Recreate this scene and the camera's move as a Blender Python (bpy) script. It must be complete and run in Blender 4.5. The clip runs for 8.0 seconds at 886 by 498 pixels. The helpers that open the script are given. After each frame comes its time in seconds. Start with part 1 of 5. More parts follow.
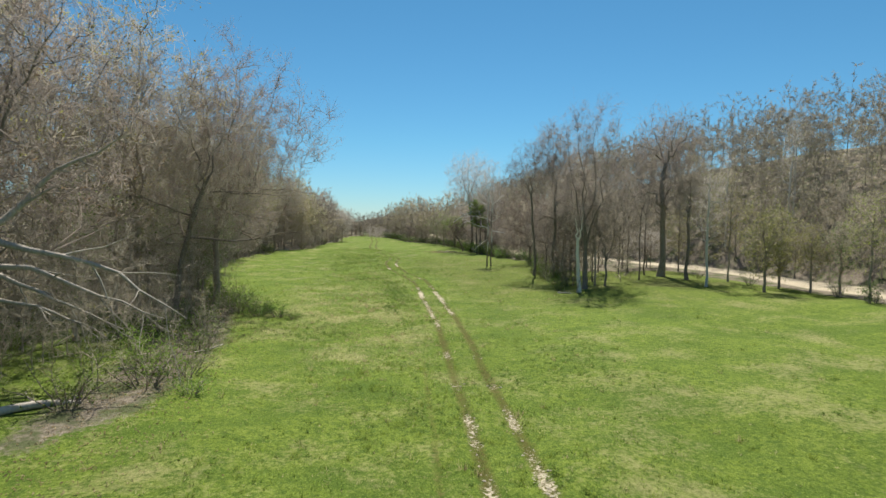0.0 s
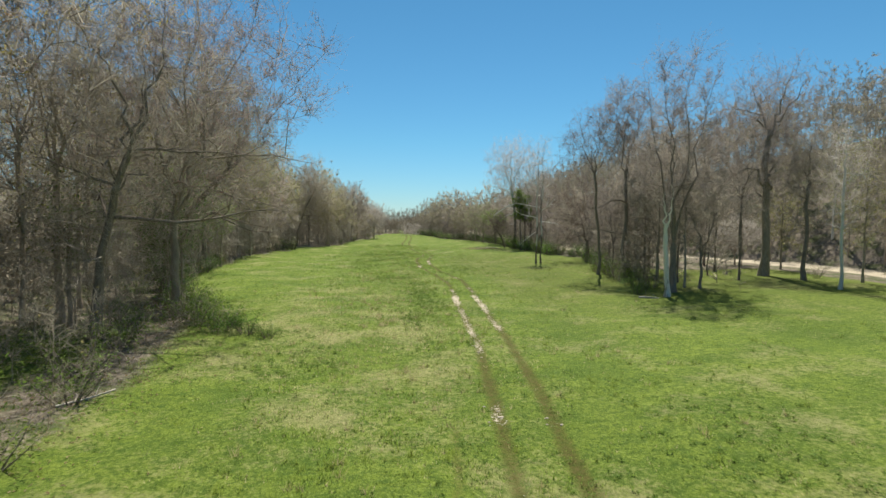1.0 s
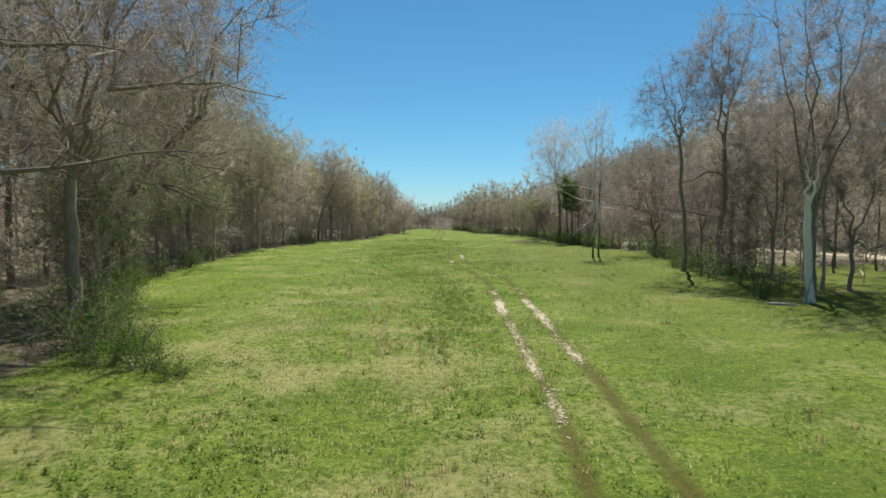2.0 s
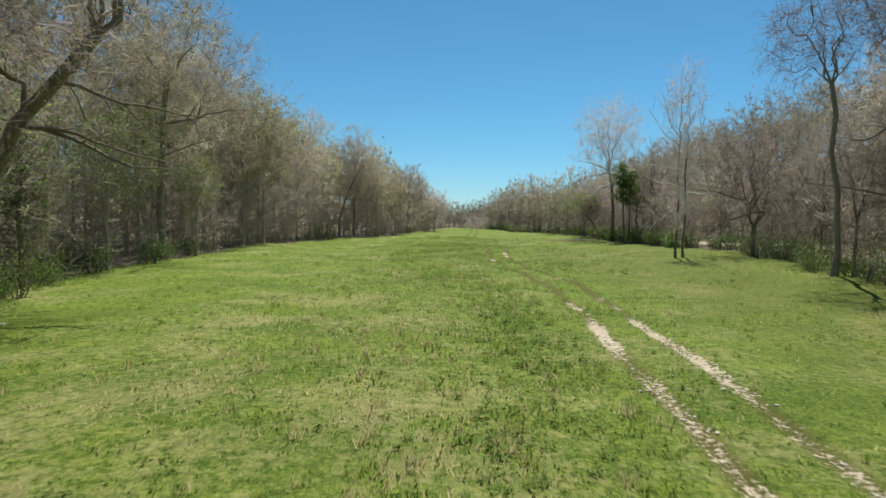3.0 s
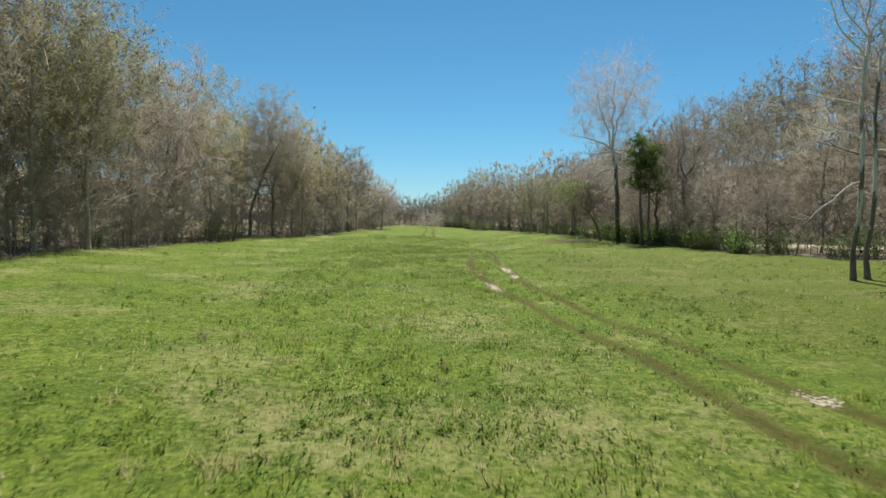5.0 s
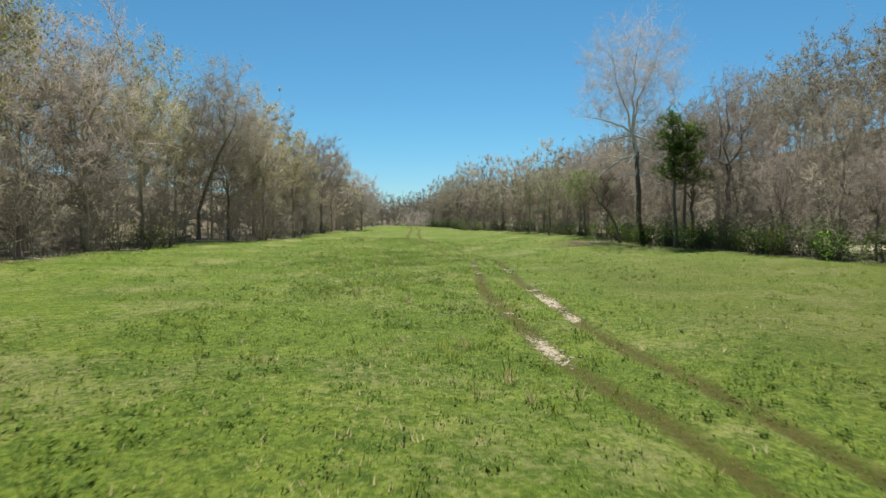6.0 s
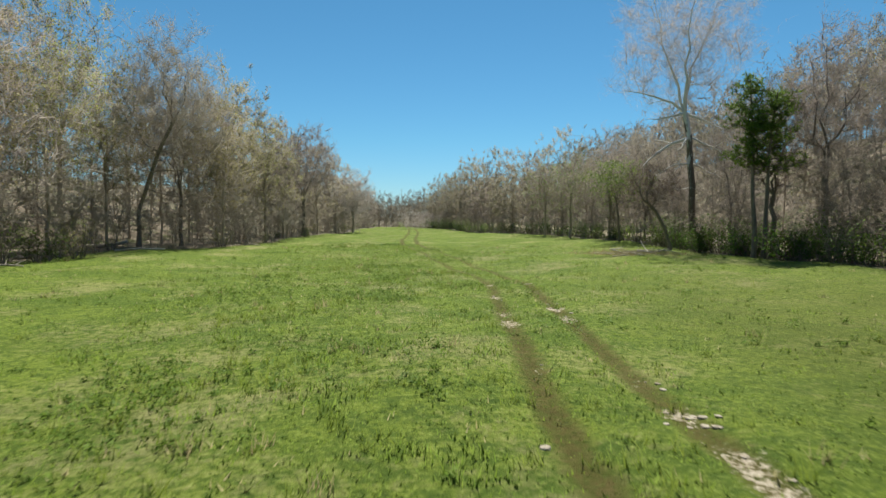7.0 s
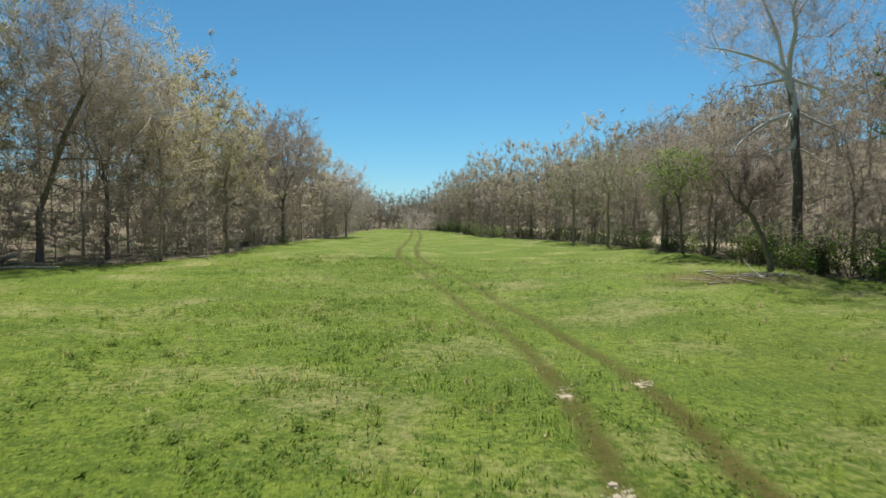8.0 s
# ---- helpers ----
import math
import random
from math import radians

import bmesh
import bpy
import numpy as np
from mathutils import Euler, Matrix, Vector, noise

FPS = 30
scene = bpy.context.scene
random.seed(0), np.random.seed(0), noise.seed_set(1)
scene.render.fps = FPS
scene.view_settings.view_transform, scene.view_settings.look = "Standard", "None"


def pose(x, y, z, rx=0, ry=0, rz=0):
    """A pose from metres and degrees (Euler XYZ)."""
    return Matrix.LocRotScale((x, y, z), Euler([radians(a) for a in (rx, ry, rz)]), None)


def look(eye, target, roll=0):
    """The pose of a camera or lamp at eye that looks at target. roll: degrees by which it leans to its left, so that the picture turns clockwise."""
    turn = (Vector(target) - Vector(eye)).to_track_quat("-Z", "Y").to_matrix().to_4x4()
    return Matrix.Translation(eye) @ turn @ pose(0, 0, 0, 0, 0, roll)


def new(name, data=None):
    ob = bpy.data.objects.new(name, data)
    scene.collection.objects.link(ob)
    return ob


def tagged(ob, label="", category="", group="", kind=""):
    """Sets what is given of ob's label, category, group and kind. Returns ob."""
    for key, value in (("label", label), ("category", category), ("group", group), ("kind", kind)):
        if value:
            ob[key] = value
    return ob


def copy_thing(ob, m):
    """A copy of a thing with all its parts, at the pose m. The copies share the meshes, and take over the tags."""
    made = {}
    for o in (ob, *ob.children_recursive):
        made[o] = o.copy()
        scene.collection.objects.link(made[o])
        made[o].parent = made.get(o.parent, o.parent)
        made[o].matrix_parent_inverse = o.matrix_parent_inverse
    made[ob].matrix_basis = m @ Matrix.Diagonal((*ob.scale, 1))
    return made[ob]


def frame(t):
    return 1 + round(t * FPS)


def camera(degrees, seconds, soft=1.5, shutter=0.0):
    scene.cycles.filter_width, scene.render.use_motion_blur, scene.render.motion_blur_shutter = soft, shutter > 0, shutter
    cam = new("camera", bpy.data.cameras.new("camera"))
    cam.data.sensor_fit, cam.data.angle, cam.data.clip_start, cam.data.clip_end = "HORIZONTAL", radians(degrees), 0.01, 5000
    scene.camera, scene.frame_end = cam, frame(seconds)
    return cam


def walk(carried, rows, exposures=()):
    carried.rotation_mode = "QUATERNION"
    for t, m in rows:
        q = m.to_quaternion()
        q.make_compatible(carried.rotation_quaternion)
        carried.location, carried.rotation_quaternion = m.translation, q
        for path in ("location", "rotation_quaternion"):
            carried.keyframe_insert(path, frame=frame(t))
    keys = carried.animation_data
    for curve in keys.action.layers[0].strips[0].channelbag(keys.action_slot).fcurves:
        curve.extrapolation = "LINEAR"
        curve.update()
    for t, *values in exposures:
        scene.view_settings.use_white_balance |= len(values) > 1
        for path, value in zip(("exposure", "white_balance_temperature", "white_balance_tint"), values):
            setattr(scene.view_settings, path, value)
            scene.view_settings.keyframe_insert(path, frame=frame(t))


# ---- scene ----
cam = camera(74.0, 8.0, soft=1.5, shutter=0.12)
PATH = [
    (0, (-1.796, 0.157, 7.309), (-1.502, 2.133, 7.215), 1.0),
    (0.5, (-0.925, 7.008, 6.76), (-0.676, 8.99, 6.661), 0.9),
    (1, (0.039, 14.303, 5.904), (0.204, 16.294, 5.807), 0.7),
    (1.2, (0.332, 17.204, 5.56), (0.47, 19.197, 5.462), 0.7),
    (2.3, (0.937, 31.339, 4.043), (0.953, 33.336, 3.937), 0.7),
    (2.5, (0.882, 34.115, 3.665), (0.874, 36.112, 3.567), 0.9),
    (3, (0.5, 40.488, 3.284), (0.444, 42.484, 3.183), 1.0),
    (3.5, (0.285, 46.946, 2.898), (0.227, 48.943, 2.798), 1.0),
    (4, (0.051, 53.687, 2.849), (0.048, 55.684, 2.746), 0.9),
    (4.5, (0.031, 60.331, 2.77), (0.087, 62.327, 2.665), 0.7),
    (4.7, (-0.199, 62.925, 2.667), (-0.117, 64.92, 2.564), 0.9),
    (5.8, (-0.126, 76.536, 2.796), (0.038, 78.526, 2.685), 0.7),
    (6, (0.14, 79.221, 2.587), (0.307, 81.211, 2.482), 0.6),
    (6.5, (0.762, 85.917, 2.486), (0.927, 87.908, 2.385), 0.6),
    (7, (1.247, 92.243, 2.622), (1.408, 94.234, 2.519), 0.5),
    (7.5, (1.766, 99.198, 2.805), (1.926, 101.189, 2.704), 0.5),
    (8, (2.197, 106.004, 2.992), (2.339, 107.996, 2.889), 0.6),
]
walk(cam, [(t, look(eye, target, roll)) for t, eye, target, roll in PATH])

# ---------------------------------------------------------------- world and sun
SUN_EL, SUN_AZ = 57.0, 14.0     # height, and bearing clockwise from +y
world = bpy.data.worlds.new("world")
scene.world = world
world.use_nodes = True
wn, wl = world.node_tree.nodes, world.node_tree.links
sky = wn.new("ShaderNodeTexSky")
sky.sky_type, sky.sun_disc = "NISHITA", False
sky.sun_elevation, sky.sun_rotation = radians(SUN_EL), radians(SUN_AZ)
sky.altitude, sky.air_density, sky.dust_density, sky.ozone_density = 300, 1.0, 0.0, 6.0
tint = wn.new("ShaderNodeMix")
tint.data_type, tint.blend_type = "RGBA", "MULTIPLY"
tint.inputs[0].default_value, tint.inputs[7].default_value = 1.0, (0.57, 0.97, 0.96, 1.0)
high = wn.new("ShaderNodeSeparateXYZ")
wl.new(wn.new("ShaderNodeTexCoord").outputs["Generated"], high.inputs[0])
hue = wn.new("ShaderNodeValToRGB")
hue.color_ramp.elements.new(0.3)
hue.color_ramp.elements.new(0.5)
for stop, (place, colour) in zip(hue.color_ramp.elements, ((0.0, (0.63, 0.84, 0.97)), (0.13, (0.55, 0.91, 0.94)), (0.45, (0.51, 0.94, 0.92)), (0.85, (0.92, 0.98, 0.92)))):
    stop.position, stop.color = place, (*colour, 1.0)
wl.new(high.outputs[2], hue.inputs[0])
wl.new(hue.outputs[0], tint.inputs[7])
wl.new(sky.outputs[0], tint.inputs[6])
wl.new(tint.outputs[2], wn["Background"].inputs[0])
wn["Background"].inputs[1].default_value = 0.074
sun = new("sun", bpy.data.lights.new("sun", "SUN"))
sun.data.energy, sun.data.angle, sun.data.color = 5.0, radians(0.55), (1.0, 0.95, 0.86)
az, el = radians(SUN_AZ), radians(SUN_EL)
sun_dir = Vector((math.sin(az) * math.cos(el), math.cos(az) * math.cos(el), math.sin(el)))
sun.matrix_world = look(sun_dir * 60, (0, 0, 0))
scene.view_settings.exposure = 0.5


# ---------------------------------------------------------------- materials
def material(name, rough=0.85, spec=0.25):
    m = bpy.data.materials.new(name)
    m.use_nodes = True
    b = m.node_tree.nodes["Principled BSDF"]
    b.inputs["Roughness"].default_value = rough
    b.inputs["Specular IOR Level"].default_value = spec
    return m, m.node_tree.nodes, m.node_tree.links, b


def noise_tex(nodes, links, scale, detail=4.0, rough=0.55, vec=None):
    n = nodes.new("ShaderNodeTexNoise")
    n.inputs["Scale"].default_value, n.inputs["Detail"].default_value, n.inputs["Roughness"].default_value = scale, detail, rough
    if vec is not None:
        links.new(vec, n.inputs["Vector"])
    return n.outputs["Fac"]


def ramp(nodes, links, fac, stops):
    r = nodes.new("ShaderNodeValToRGB")
    e = r.color_ramp.elements
    while len(e) < len(stops):
        e.new(0.5)
    for el_, (p, c) in zip(e, stops):
        el_.position, el_.color = p, (*c, 1.0)
    links.new(fac, r.inputs["Fac"])
    return r.outputs["Color"]


def mix(nodes, links, fac, a, b):
    m = nodes.new("ShaderNodeMix")
    m.data_type = "RGBA"
    for sock, v in ((m.inputs[0], fac), (m.inputs[6], a), (m.inputs[7], b)):
        if isinstance(v, (int, float)):
            sock.default_value = v
        elif isinstance(v, tuple):
            sock.default_value = (*v, 1.0)
        else:
            links.new(v, sock)
    return m.outputs[2]


def calc(nodes, links, op, a, b=0.0, clamp=False):
    m = nodes.new("ShaderNodeMath")
    m.operation, m.use_clamp = op, clamp
    for sock, v in zip(m.inputs, (a, b)):
        if isinstance(v, (int, float)):
            sock.default_value = v
        else:
            links.new(v, sock)
    return m.outputs[0]


def bump(nodes, links, bsdf, height, strength, dist):
    b = nodes.new("ShaderNodeBump")
    b.inputs["Strength"].default_value, b.inputs["Distance"].default_value = strength, dist
    links.new(height, b.inputs["Height"])
    links.new(b.outputs[0], bsdf.inputs["Normal"])


def world_pos(nodes):
    return nodes.new("ShaderNodeNewGeometry").outputs["Position"]


def bark_material(name, dark, light, patch=None, low=0.0, high=1.0):
    """Furrowed bark; patch: the pale colour that shows where the bark has flaked off, between two heights on the tree."""
    m, n, l, b = material(name, 0.9, 0.15)
    tc = n.new("ShaderNodeTexCoord").outputs["Object"]
    mp = n.new("ShaderNodeMapping")
    mp.inputs["Scale"].default_value = (1, 1, 0.22)
    l.new(tc, mp.inputs["Vector"])
    furrow = noise_tex(n, l, 9.0, 6.0, 0.65, mp.outputs[0])
    col = ramp(n, l, furrow, [(0.32, dark), (0.68, light)])
    blotch = noise_tex(n, l, 0.8, 3.0, 0.6, tc)
    col = mix(n, l, calc(n, l, "MULTIPLY", blotch, 0.4), col, tuple(0.5 * (a + c) * 0.8 for a, c in zip(dark, light)))
    if patch:
        sep = n.new("ShaderNodeSeparateXYZ")
        l.new(tc, sep.inputs[0])
        up = calc(n, l, "DIVIDE", calc(n, l, "SUBTRACT", sep.outputs[2], low), max(high - low, 0.01))
        f = calc(n, l, "ADD", up, calc(n, l, "MULTIPLY", calc(n, l, "SUBTRACT", noise_tex(n, l, 2.6, 5.0, 0.6, mp.outputs[0]), 0.5), 3.2))
        f = ramp(n, l, f, [(0.42, (0, 0, 0)), (0.58, (1, 1, 1))])
        col = mix(n, l, f, col, mix(n, l, furrow, patch, tuple(0.72 * c for c in patch)))
    oi = n.new("ShaderNodeObjectInfo").outputs["Random"]
    hsv = n.new("ShaderNodeHueSaturation")
    l.new(calc(n, l, "ADD", calc(n, l, "MULTIPLY", oi, 0.35), 0.82), hsv.inputs["Value"])
    l.new(col, hsv.inputs["Color"])
    l.new(hsv.outputs[0], b.inputs["Base Color"])
    bump(n, l, b, furrow, 0.6, 0.03)
    return m


def twig_material(name, a, c, through_=0.45):
    m, n, l, b = material(name, 0.8, 0.25)
    g = n.new("ShaderNodeNewGeometry")
    oi = n.new("ShaderNodeObjectInfo").outputs["Random"]
    big = noise_tex(n, l, 0.35, 2.0, 0.5, g.outputs["Position"])
    col = mix(n, l, g.outputs["Random Per Island"], a, c)
    hsv = n.new("ShaderNodeHueSaturation")
    l.new(calc(n, l, "ADD", calc(n, l, "ADD", calc(n, l, "MULTIPLY", oi, 0.3), 0.6), calc(n, l, "MULTIPLY", big, 0.5)), hsv.inputs["Value"])
    l.new(col, hsv.inputs["Color"])
    tr = n.new("ShaderNodeBsdfTranslucent")
    ms = n.new("ShaderNodeMixShader")
    ms.inputs[0].default_value = through_
    l.new(hsv.outputs[0], b.inputs["Base Color"])
    l.new(hsv.outputs[0], tr.inputs["Color"])
    l.new(b.outputs[0], ms.inputs[1])
    l.new(tr.outputs[0], ms.inputs[2])
    l.new(ms.outputs[0], n["Material Output"].inputs["Surface"])
    return m


def leaf_material(name, a, c, through_=0.3):
    m, n, l, b = material(name, 0.6, 0.14)
    g = n.new("ShaderNodeNewGeometry")
    oi = n.new("ShaderNodeObjectInfo").outputs["Random"]
    col = mix(n, l, g.outputs["Random Per Island"], a, c)
    hsv = n.new("ShaderNodeHueSaturation")
    l.new(calc(n, l, "ADD", calc(n, l, "MULTIPLY", oi, 0.04), 0.48), hsv.inputs["Hue"])
    l.new(calc(n, l, "ADD", calc(n, l, "MULTIPLY", oi, 0.4), 0.8), hsv.inputs["Value"])
    l.new(col, hsv.inputs["Color"])
    tr = n.new("ShaderNodeBsdfTranslucent")
    ms = n.new("ShaderNodeMixShader")
    ms.inputs[0].default_value = through_
    l.new(hsv.outputs[0], b.inputs["Base Color"])
    l.new(hsv.outputs[0], tr.inputs["Color"])
    l.new(b.outputs[0], ms.inputs[1])
    l.new(tr.outputs[0], ms.inputs[2])
    l.new(ms.outputs[0], n["Material Output"].inputs["Surface"])
    return m


M_BARK = bark_material("bark_grey_brown", (0.28, 0.225, 0.167), (0.52, 0.437, 0.345))
M_BARK_PALE = bark_material("bark_pale_grey", (0.2, 0.165, 0.125), (0.46, 0.4, 0.32))
M_BARK_DARK = bark_material("bark_dark", (0.15, 0.12, 0.092), (0.33, 0.275, 0.22))
M_SYC = bark_material("bark_sycamore", (0.1, 0.08, 0.063), (0.27, 0.225, 0.18), (0.82, 0.79, 0.72), 5.5, 12.5)
M_SYC_LIMB = bark_material("bark_sycamore_limb", (0.45, 0.41, 0.35), (0.64, 0.6, 0.54), (0.84, 0.81, 0.74), -20.0, -5.0)
M_STUB = bark_material("bark_bleached", (0.25, 0.2, 0.15), (0.5, 0.43, 0.34), (0.78, 0.71, 0.6), -1.5, 2.0)
M_TWIG = twig_material("twigs_grey_brown", (0.4, 0.36, 0.28), (0.52, 0.47, 0.37), 0.6)
M_TWIG_WOODS = twig_material("twigs_woods", (0.41, 0.37, 0.295), (0.51, 0.465, 0.375), 0.6)
M_TWIG_MAUVE = twig_material("twigs_mauve_grey", (0.31, 0.268, 0.23), (0.41, 0.36, 0.312), 0.6)
# darkened copy of the woods' twigs: right-hand shade put into the colour
M_TWIG_SHADED = twig_material("twigs_brown_shaded", (0.235, 0.207, 0.165), (0.32, 0.286, 0.23), 0.6)
M_TWIG_HILL = twig_material("twigs_olive_grey", (0.29, 0.266, 0.208), (0.38, 0.352, 0.28), 0.6)
M_TWIG_PALE = twig_material("twigs_pale", (0.44, 0.39, 0.34), (0.62, 0.57, 0.51))
M_TWIG_DARK = twig_material("twigs_dark", (0.13, 0.1, 0.08), (0.26, 0.21, 0.165))
M_BUD_OLIVE = leaf_material("buds_olive", (0.29, 0.28, 0.07), (0.42, 0.385, 0.12), 0.5)
M_BUD_LIME = leaf_material("buds_lime", (0.28, 0.33, 0.06), (0.44, 0.45, 0.12), 0.5)
M_BUD_GREEN = leaf_material("leaves_fresh_green", (0.18, 0.3, 0.045), (0.3, 0.42, 0.09), 0.55)
M_CEDAR = leaf_material("cedar_green", (0.1, 0.18, 0.03), (0.18, 0.27, 0.055), 0.5)
M_BUD_TAN = leaf_material("buds_tan", (0.32, 0.24, 0.12), (0.42, 0.34, 0.18), 0.4)
M_BUD_RED = leaf_material("buds_red", (0.42, 0.2, 0.19), (0.52, 0.33, 0.3), 0.45)
M_BUD_WHITE = leaf_material("buds_white", (0.45, 0.42, 0.34), (0.62, 0.58, 0.48))
M_LEAF = leaf_material("leaves_spring", (0.2, 0.36, 0.045), (0.34, 0.5, 0.09), 0.55)
M_SHRUB = leaf_material("leaves_shrub", (0.1, 0.18, 0.03), (0.22, 0.33, 0.06), 0.5)
M_SHRUB_DARK = leaf_material("leaves_shrub_dark", (0.065, 0.135, 0.02), (0.15, 0.245, 0.04), 0.45)
M_NEEDLE = leaf_material("needles_pine", (0.15, 0.28, 0.04), (0.3, 0.46, 0.085), 0.6)
M_DEAD = bark_material("dead_wood", (0.34, 0.3, 0.245), (0.64, 0.58, 0.5))
M_STRAW = leaf_material("straw", (0.34, 0.3, 0.13), (0.5, 0.44, 0.23), 0.5)
M_BLADE = leaf_material("grass_blades", (0.16, 0.25, 0.023), (0.275, 0.37, 0.05), 0.55)
M_WEED = leaf_material("weed_leaves", (0.1, 0.195, 0.025), (0.19, 0.3, 0.045), 0.5)
M_STONE, sn, sl, sb = material("limestone", 0.9, 0.2)
sl.new(ramp(sn, sl, noise_tex(sn, sl, 7.0, 5.0, 0.6, world_pos(sn)), [(0.3, (0.26, 0.215, 0.15)), (0.7, (0.56, 0.5, 0.39))]), sb.inputs["Base Color"])


def ground_material():
    m, n, l, b = material("meadow_ground", 0.95, 0.1)
    p = world_pos(n)
    big = noise_tex(n, l, 0.09, 3.0, 0.6, p)
    mid = noise_tex(n, l, 0.55, 5.0, 0.65, p)
    fine = noise_tex(n, l, 5.0, 6.0, 0.7, p)
    tiny = noise_tex(n, l, 38.0, 5.0, 0.75, p)
    rubble = noise_tex(n, l, 9.0, 5.0, 0.75, p)
    grass = ramp(n, l, mid, [(0.28, (0.075, 0.12, 0.015)), (0.5, (0.145, 0.2, 0.024)), (0.72, (0.215, 0.268, 0.045))])
    grass = mix(n, l, ramp(n, l, big, [(0.35, (0, 0, 0)), (0.65, (1, 1, 1))]), grass, mix(n, l, 0.5, grass, (0.19, 0.25, 0.035)))
    grass = mix(n, l, ramp(n, l, fine, [(0.38, (0.95, 0.95, 0.95)), (0.52, (0, 0, 0))]), grass, (0.055, 0.09, 0.014))
    grass = mix(n, l, ramp(n, l, tiny, [(0.52, (0, 0, 0)), (0.68, (0.85, 0.85, 0.85))]), grass, (0.22, 0.3, 0.06))
    clump = noise_tex(n, l, 2.4, 4.0, 0.6, p)
    grass = mix(n, l, ramp(n, l, clump, [(0.34, (0.75, 0.75, 0.75)), (0.5, (0, 0, 0))]), grass, (0.055, 0.1, 0.015))
    # dark bands painted into the grass colour as shading of gentle undulations
    strip = n.new("ShaderNodeMapping")
    strip.inputs["Scale"].default_value = (0.16, 0.34, 0.3)
    l.new(p, strip.inputs["Vector"])
    shade_bands = noise_tex(n, l, 1.0, 4.0, 0.6, strip.outputs[0])
    grass = mix(n, l, ramp(n, l, shade_bands, [(0.36, (0.75, 0.75, 0.75)), (0.52, (0, 0, 0))]), grass, (0.07, 0.12, 0.016))
    tuft = noise_tex(n, l, 13.0, 4.0, 0.6, p)
    grass = mix(n, l, ramp(n, l, tuft, [(0.36, (0.8, 0.8, 0.8)), (0.5, (0, 0, 0))]), grass, (0.075, 0.125, 0.018))
    grass = mix(n, l, ramp(n, l, tuft, [(0.54, (0, 0, 0)), (0.68, (0.75, 0.75, 0.75))]), grass, (0.25, 0.32, 0.07))
    old_grass = n.new("ShaderNodeAttribute")
    old_grass.attribute_name = "straw"
    dry = calc(n, l, "ADD", calc(n, l, "ADD", noise_tex(n, l, 0.21, 4.0, 0.65, p), calc(n, l, "MULTIPLY", old_grass.outputs["Fac"], 0.1)), calc(n, l, "MULTIPLY", calc(n, l, "SUBTRACT", fine, 0.5), 0.7))
    grass = mix(n, l, ramp(n, l, dry, [(0.52, (0, 0, 0)), (0.74, (0.7, 0.7, 0.7))]), grass, mix(n, l, tuft, (0.2, 0.2, 0.07), (0.45, 0.4, 0.2)))
    dull = n.new("ShaderNodeAttribute")
    dull.attribute_name = "dull"
    dull_share = calc(n, l, "MULTIPLY", dull.outputs["Fac"], calc(n, l, "ADD", calc(n, l, "MULTIPLY", mid, 1.4), 0.1), True)
    grass = mix(n, l, dull_share, grass, mix(n, l, fine, (0.06, 0.078, 0.014), (0.15, 0.15, 0.04)))
    litter = ramp(n, l, fine, [(0.3, (0.09, 0.076, 0.055)), (0.5, (0.2, 0.168, 0.125)), (0.72, (0.37, 0.318, 0.245))])
    litter = mix(n, l, ramp(n, l, mid, [(0.47, (0, 0, 0)), (0.6, (0.75, 0.75, 0.75))]), litter, (0.06, 0.09, 0.022))
    gravel = ramp(n, l, mix(n, l, 0.5, tiny, rubble), [(0.34, (0.24, 0.19, 0.12)), (0.48, (0.45, 0.385, 0.27)), (0.62, (0.66, 0.59, 0.45))])
    soil = ramp(n, l, fine, [(0.3, (0.066, 0.048, 0.015)), (0.7, (0.15, 0.104, 0.04))])

    def attr(name):
        a = n.new("ShaderNodeAttribute")
        a.attribute_name = name
        return a.outputs["Fac"]

    def edge(name, spread, lo, hi):
        f = calc(n, l, "ADD", attr(name), calc(n, l, "MULTIPLY", calc(n, l, "SUBTRACT", mix(n, l, 0.5, mid, fine), 0.5), spread))
        return ramp(n, l, f, [(lo, (0, 0, 0)), (hi, (1, 1, 1))])

    col = mix(n, l, edge("litter", 1.6, 0.4, 0.6), grass, litter)
    worn = mix(n, l, ramp(n, l, rubble, [(0.36, (0.1, 0.1, 0.1)), (0.62, (0.75, 0.75, 0.75))]), soil, (0.07, 0.1, 0.014))
    col = mix(n, l, calc(n, l, "MULTIPLY", edge("rut", 1.5, 0.2, 0.75), 0.92), col, worn)
    pale = calc(n, l, "ADD", attr("stony"), calc(n, l, "MULTIPLY", calc(n, l, "SUBTRACT", mix(n, l, 0.35, rubble, mid), 0.5), 3.6))
    col = mix(n, l, ramp(n, l, pale, [(0.66, (0, 0, 0)), (0.86, (1, 1, 1))]), col, gravel)
    col = mix(n, l, edge("road", 0.8, 0.4, 0.6), col, gravel)
    l.new(col, b.inputs["Base Color"])
    bump(n, l, b, calc(n, l, "ADD", calc(n, l, "MULTIPLY", fine, 0.45), calc(n, l, "ADD", calc(n, l, "MULTIPLY", rubble, 0.4), calc(n, l, "MULTIPLY", tiny, 0.3))), 0.9, 0.12)
    return m


M_GROUND = ground_material()

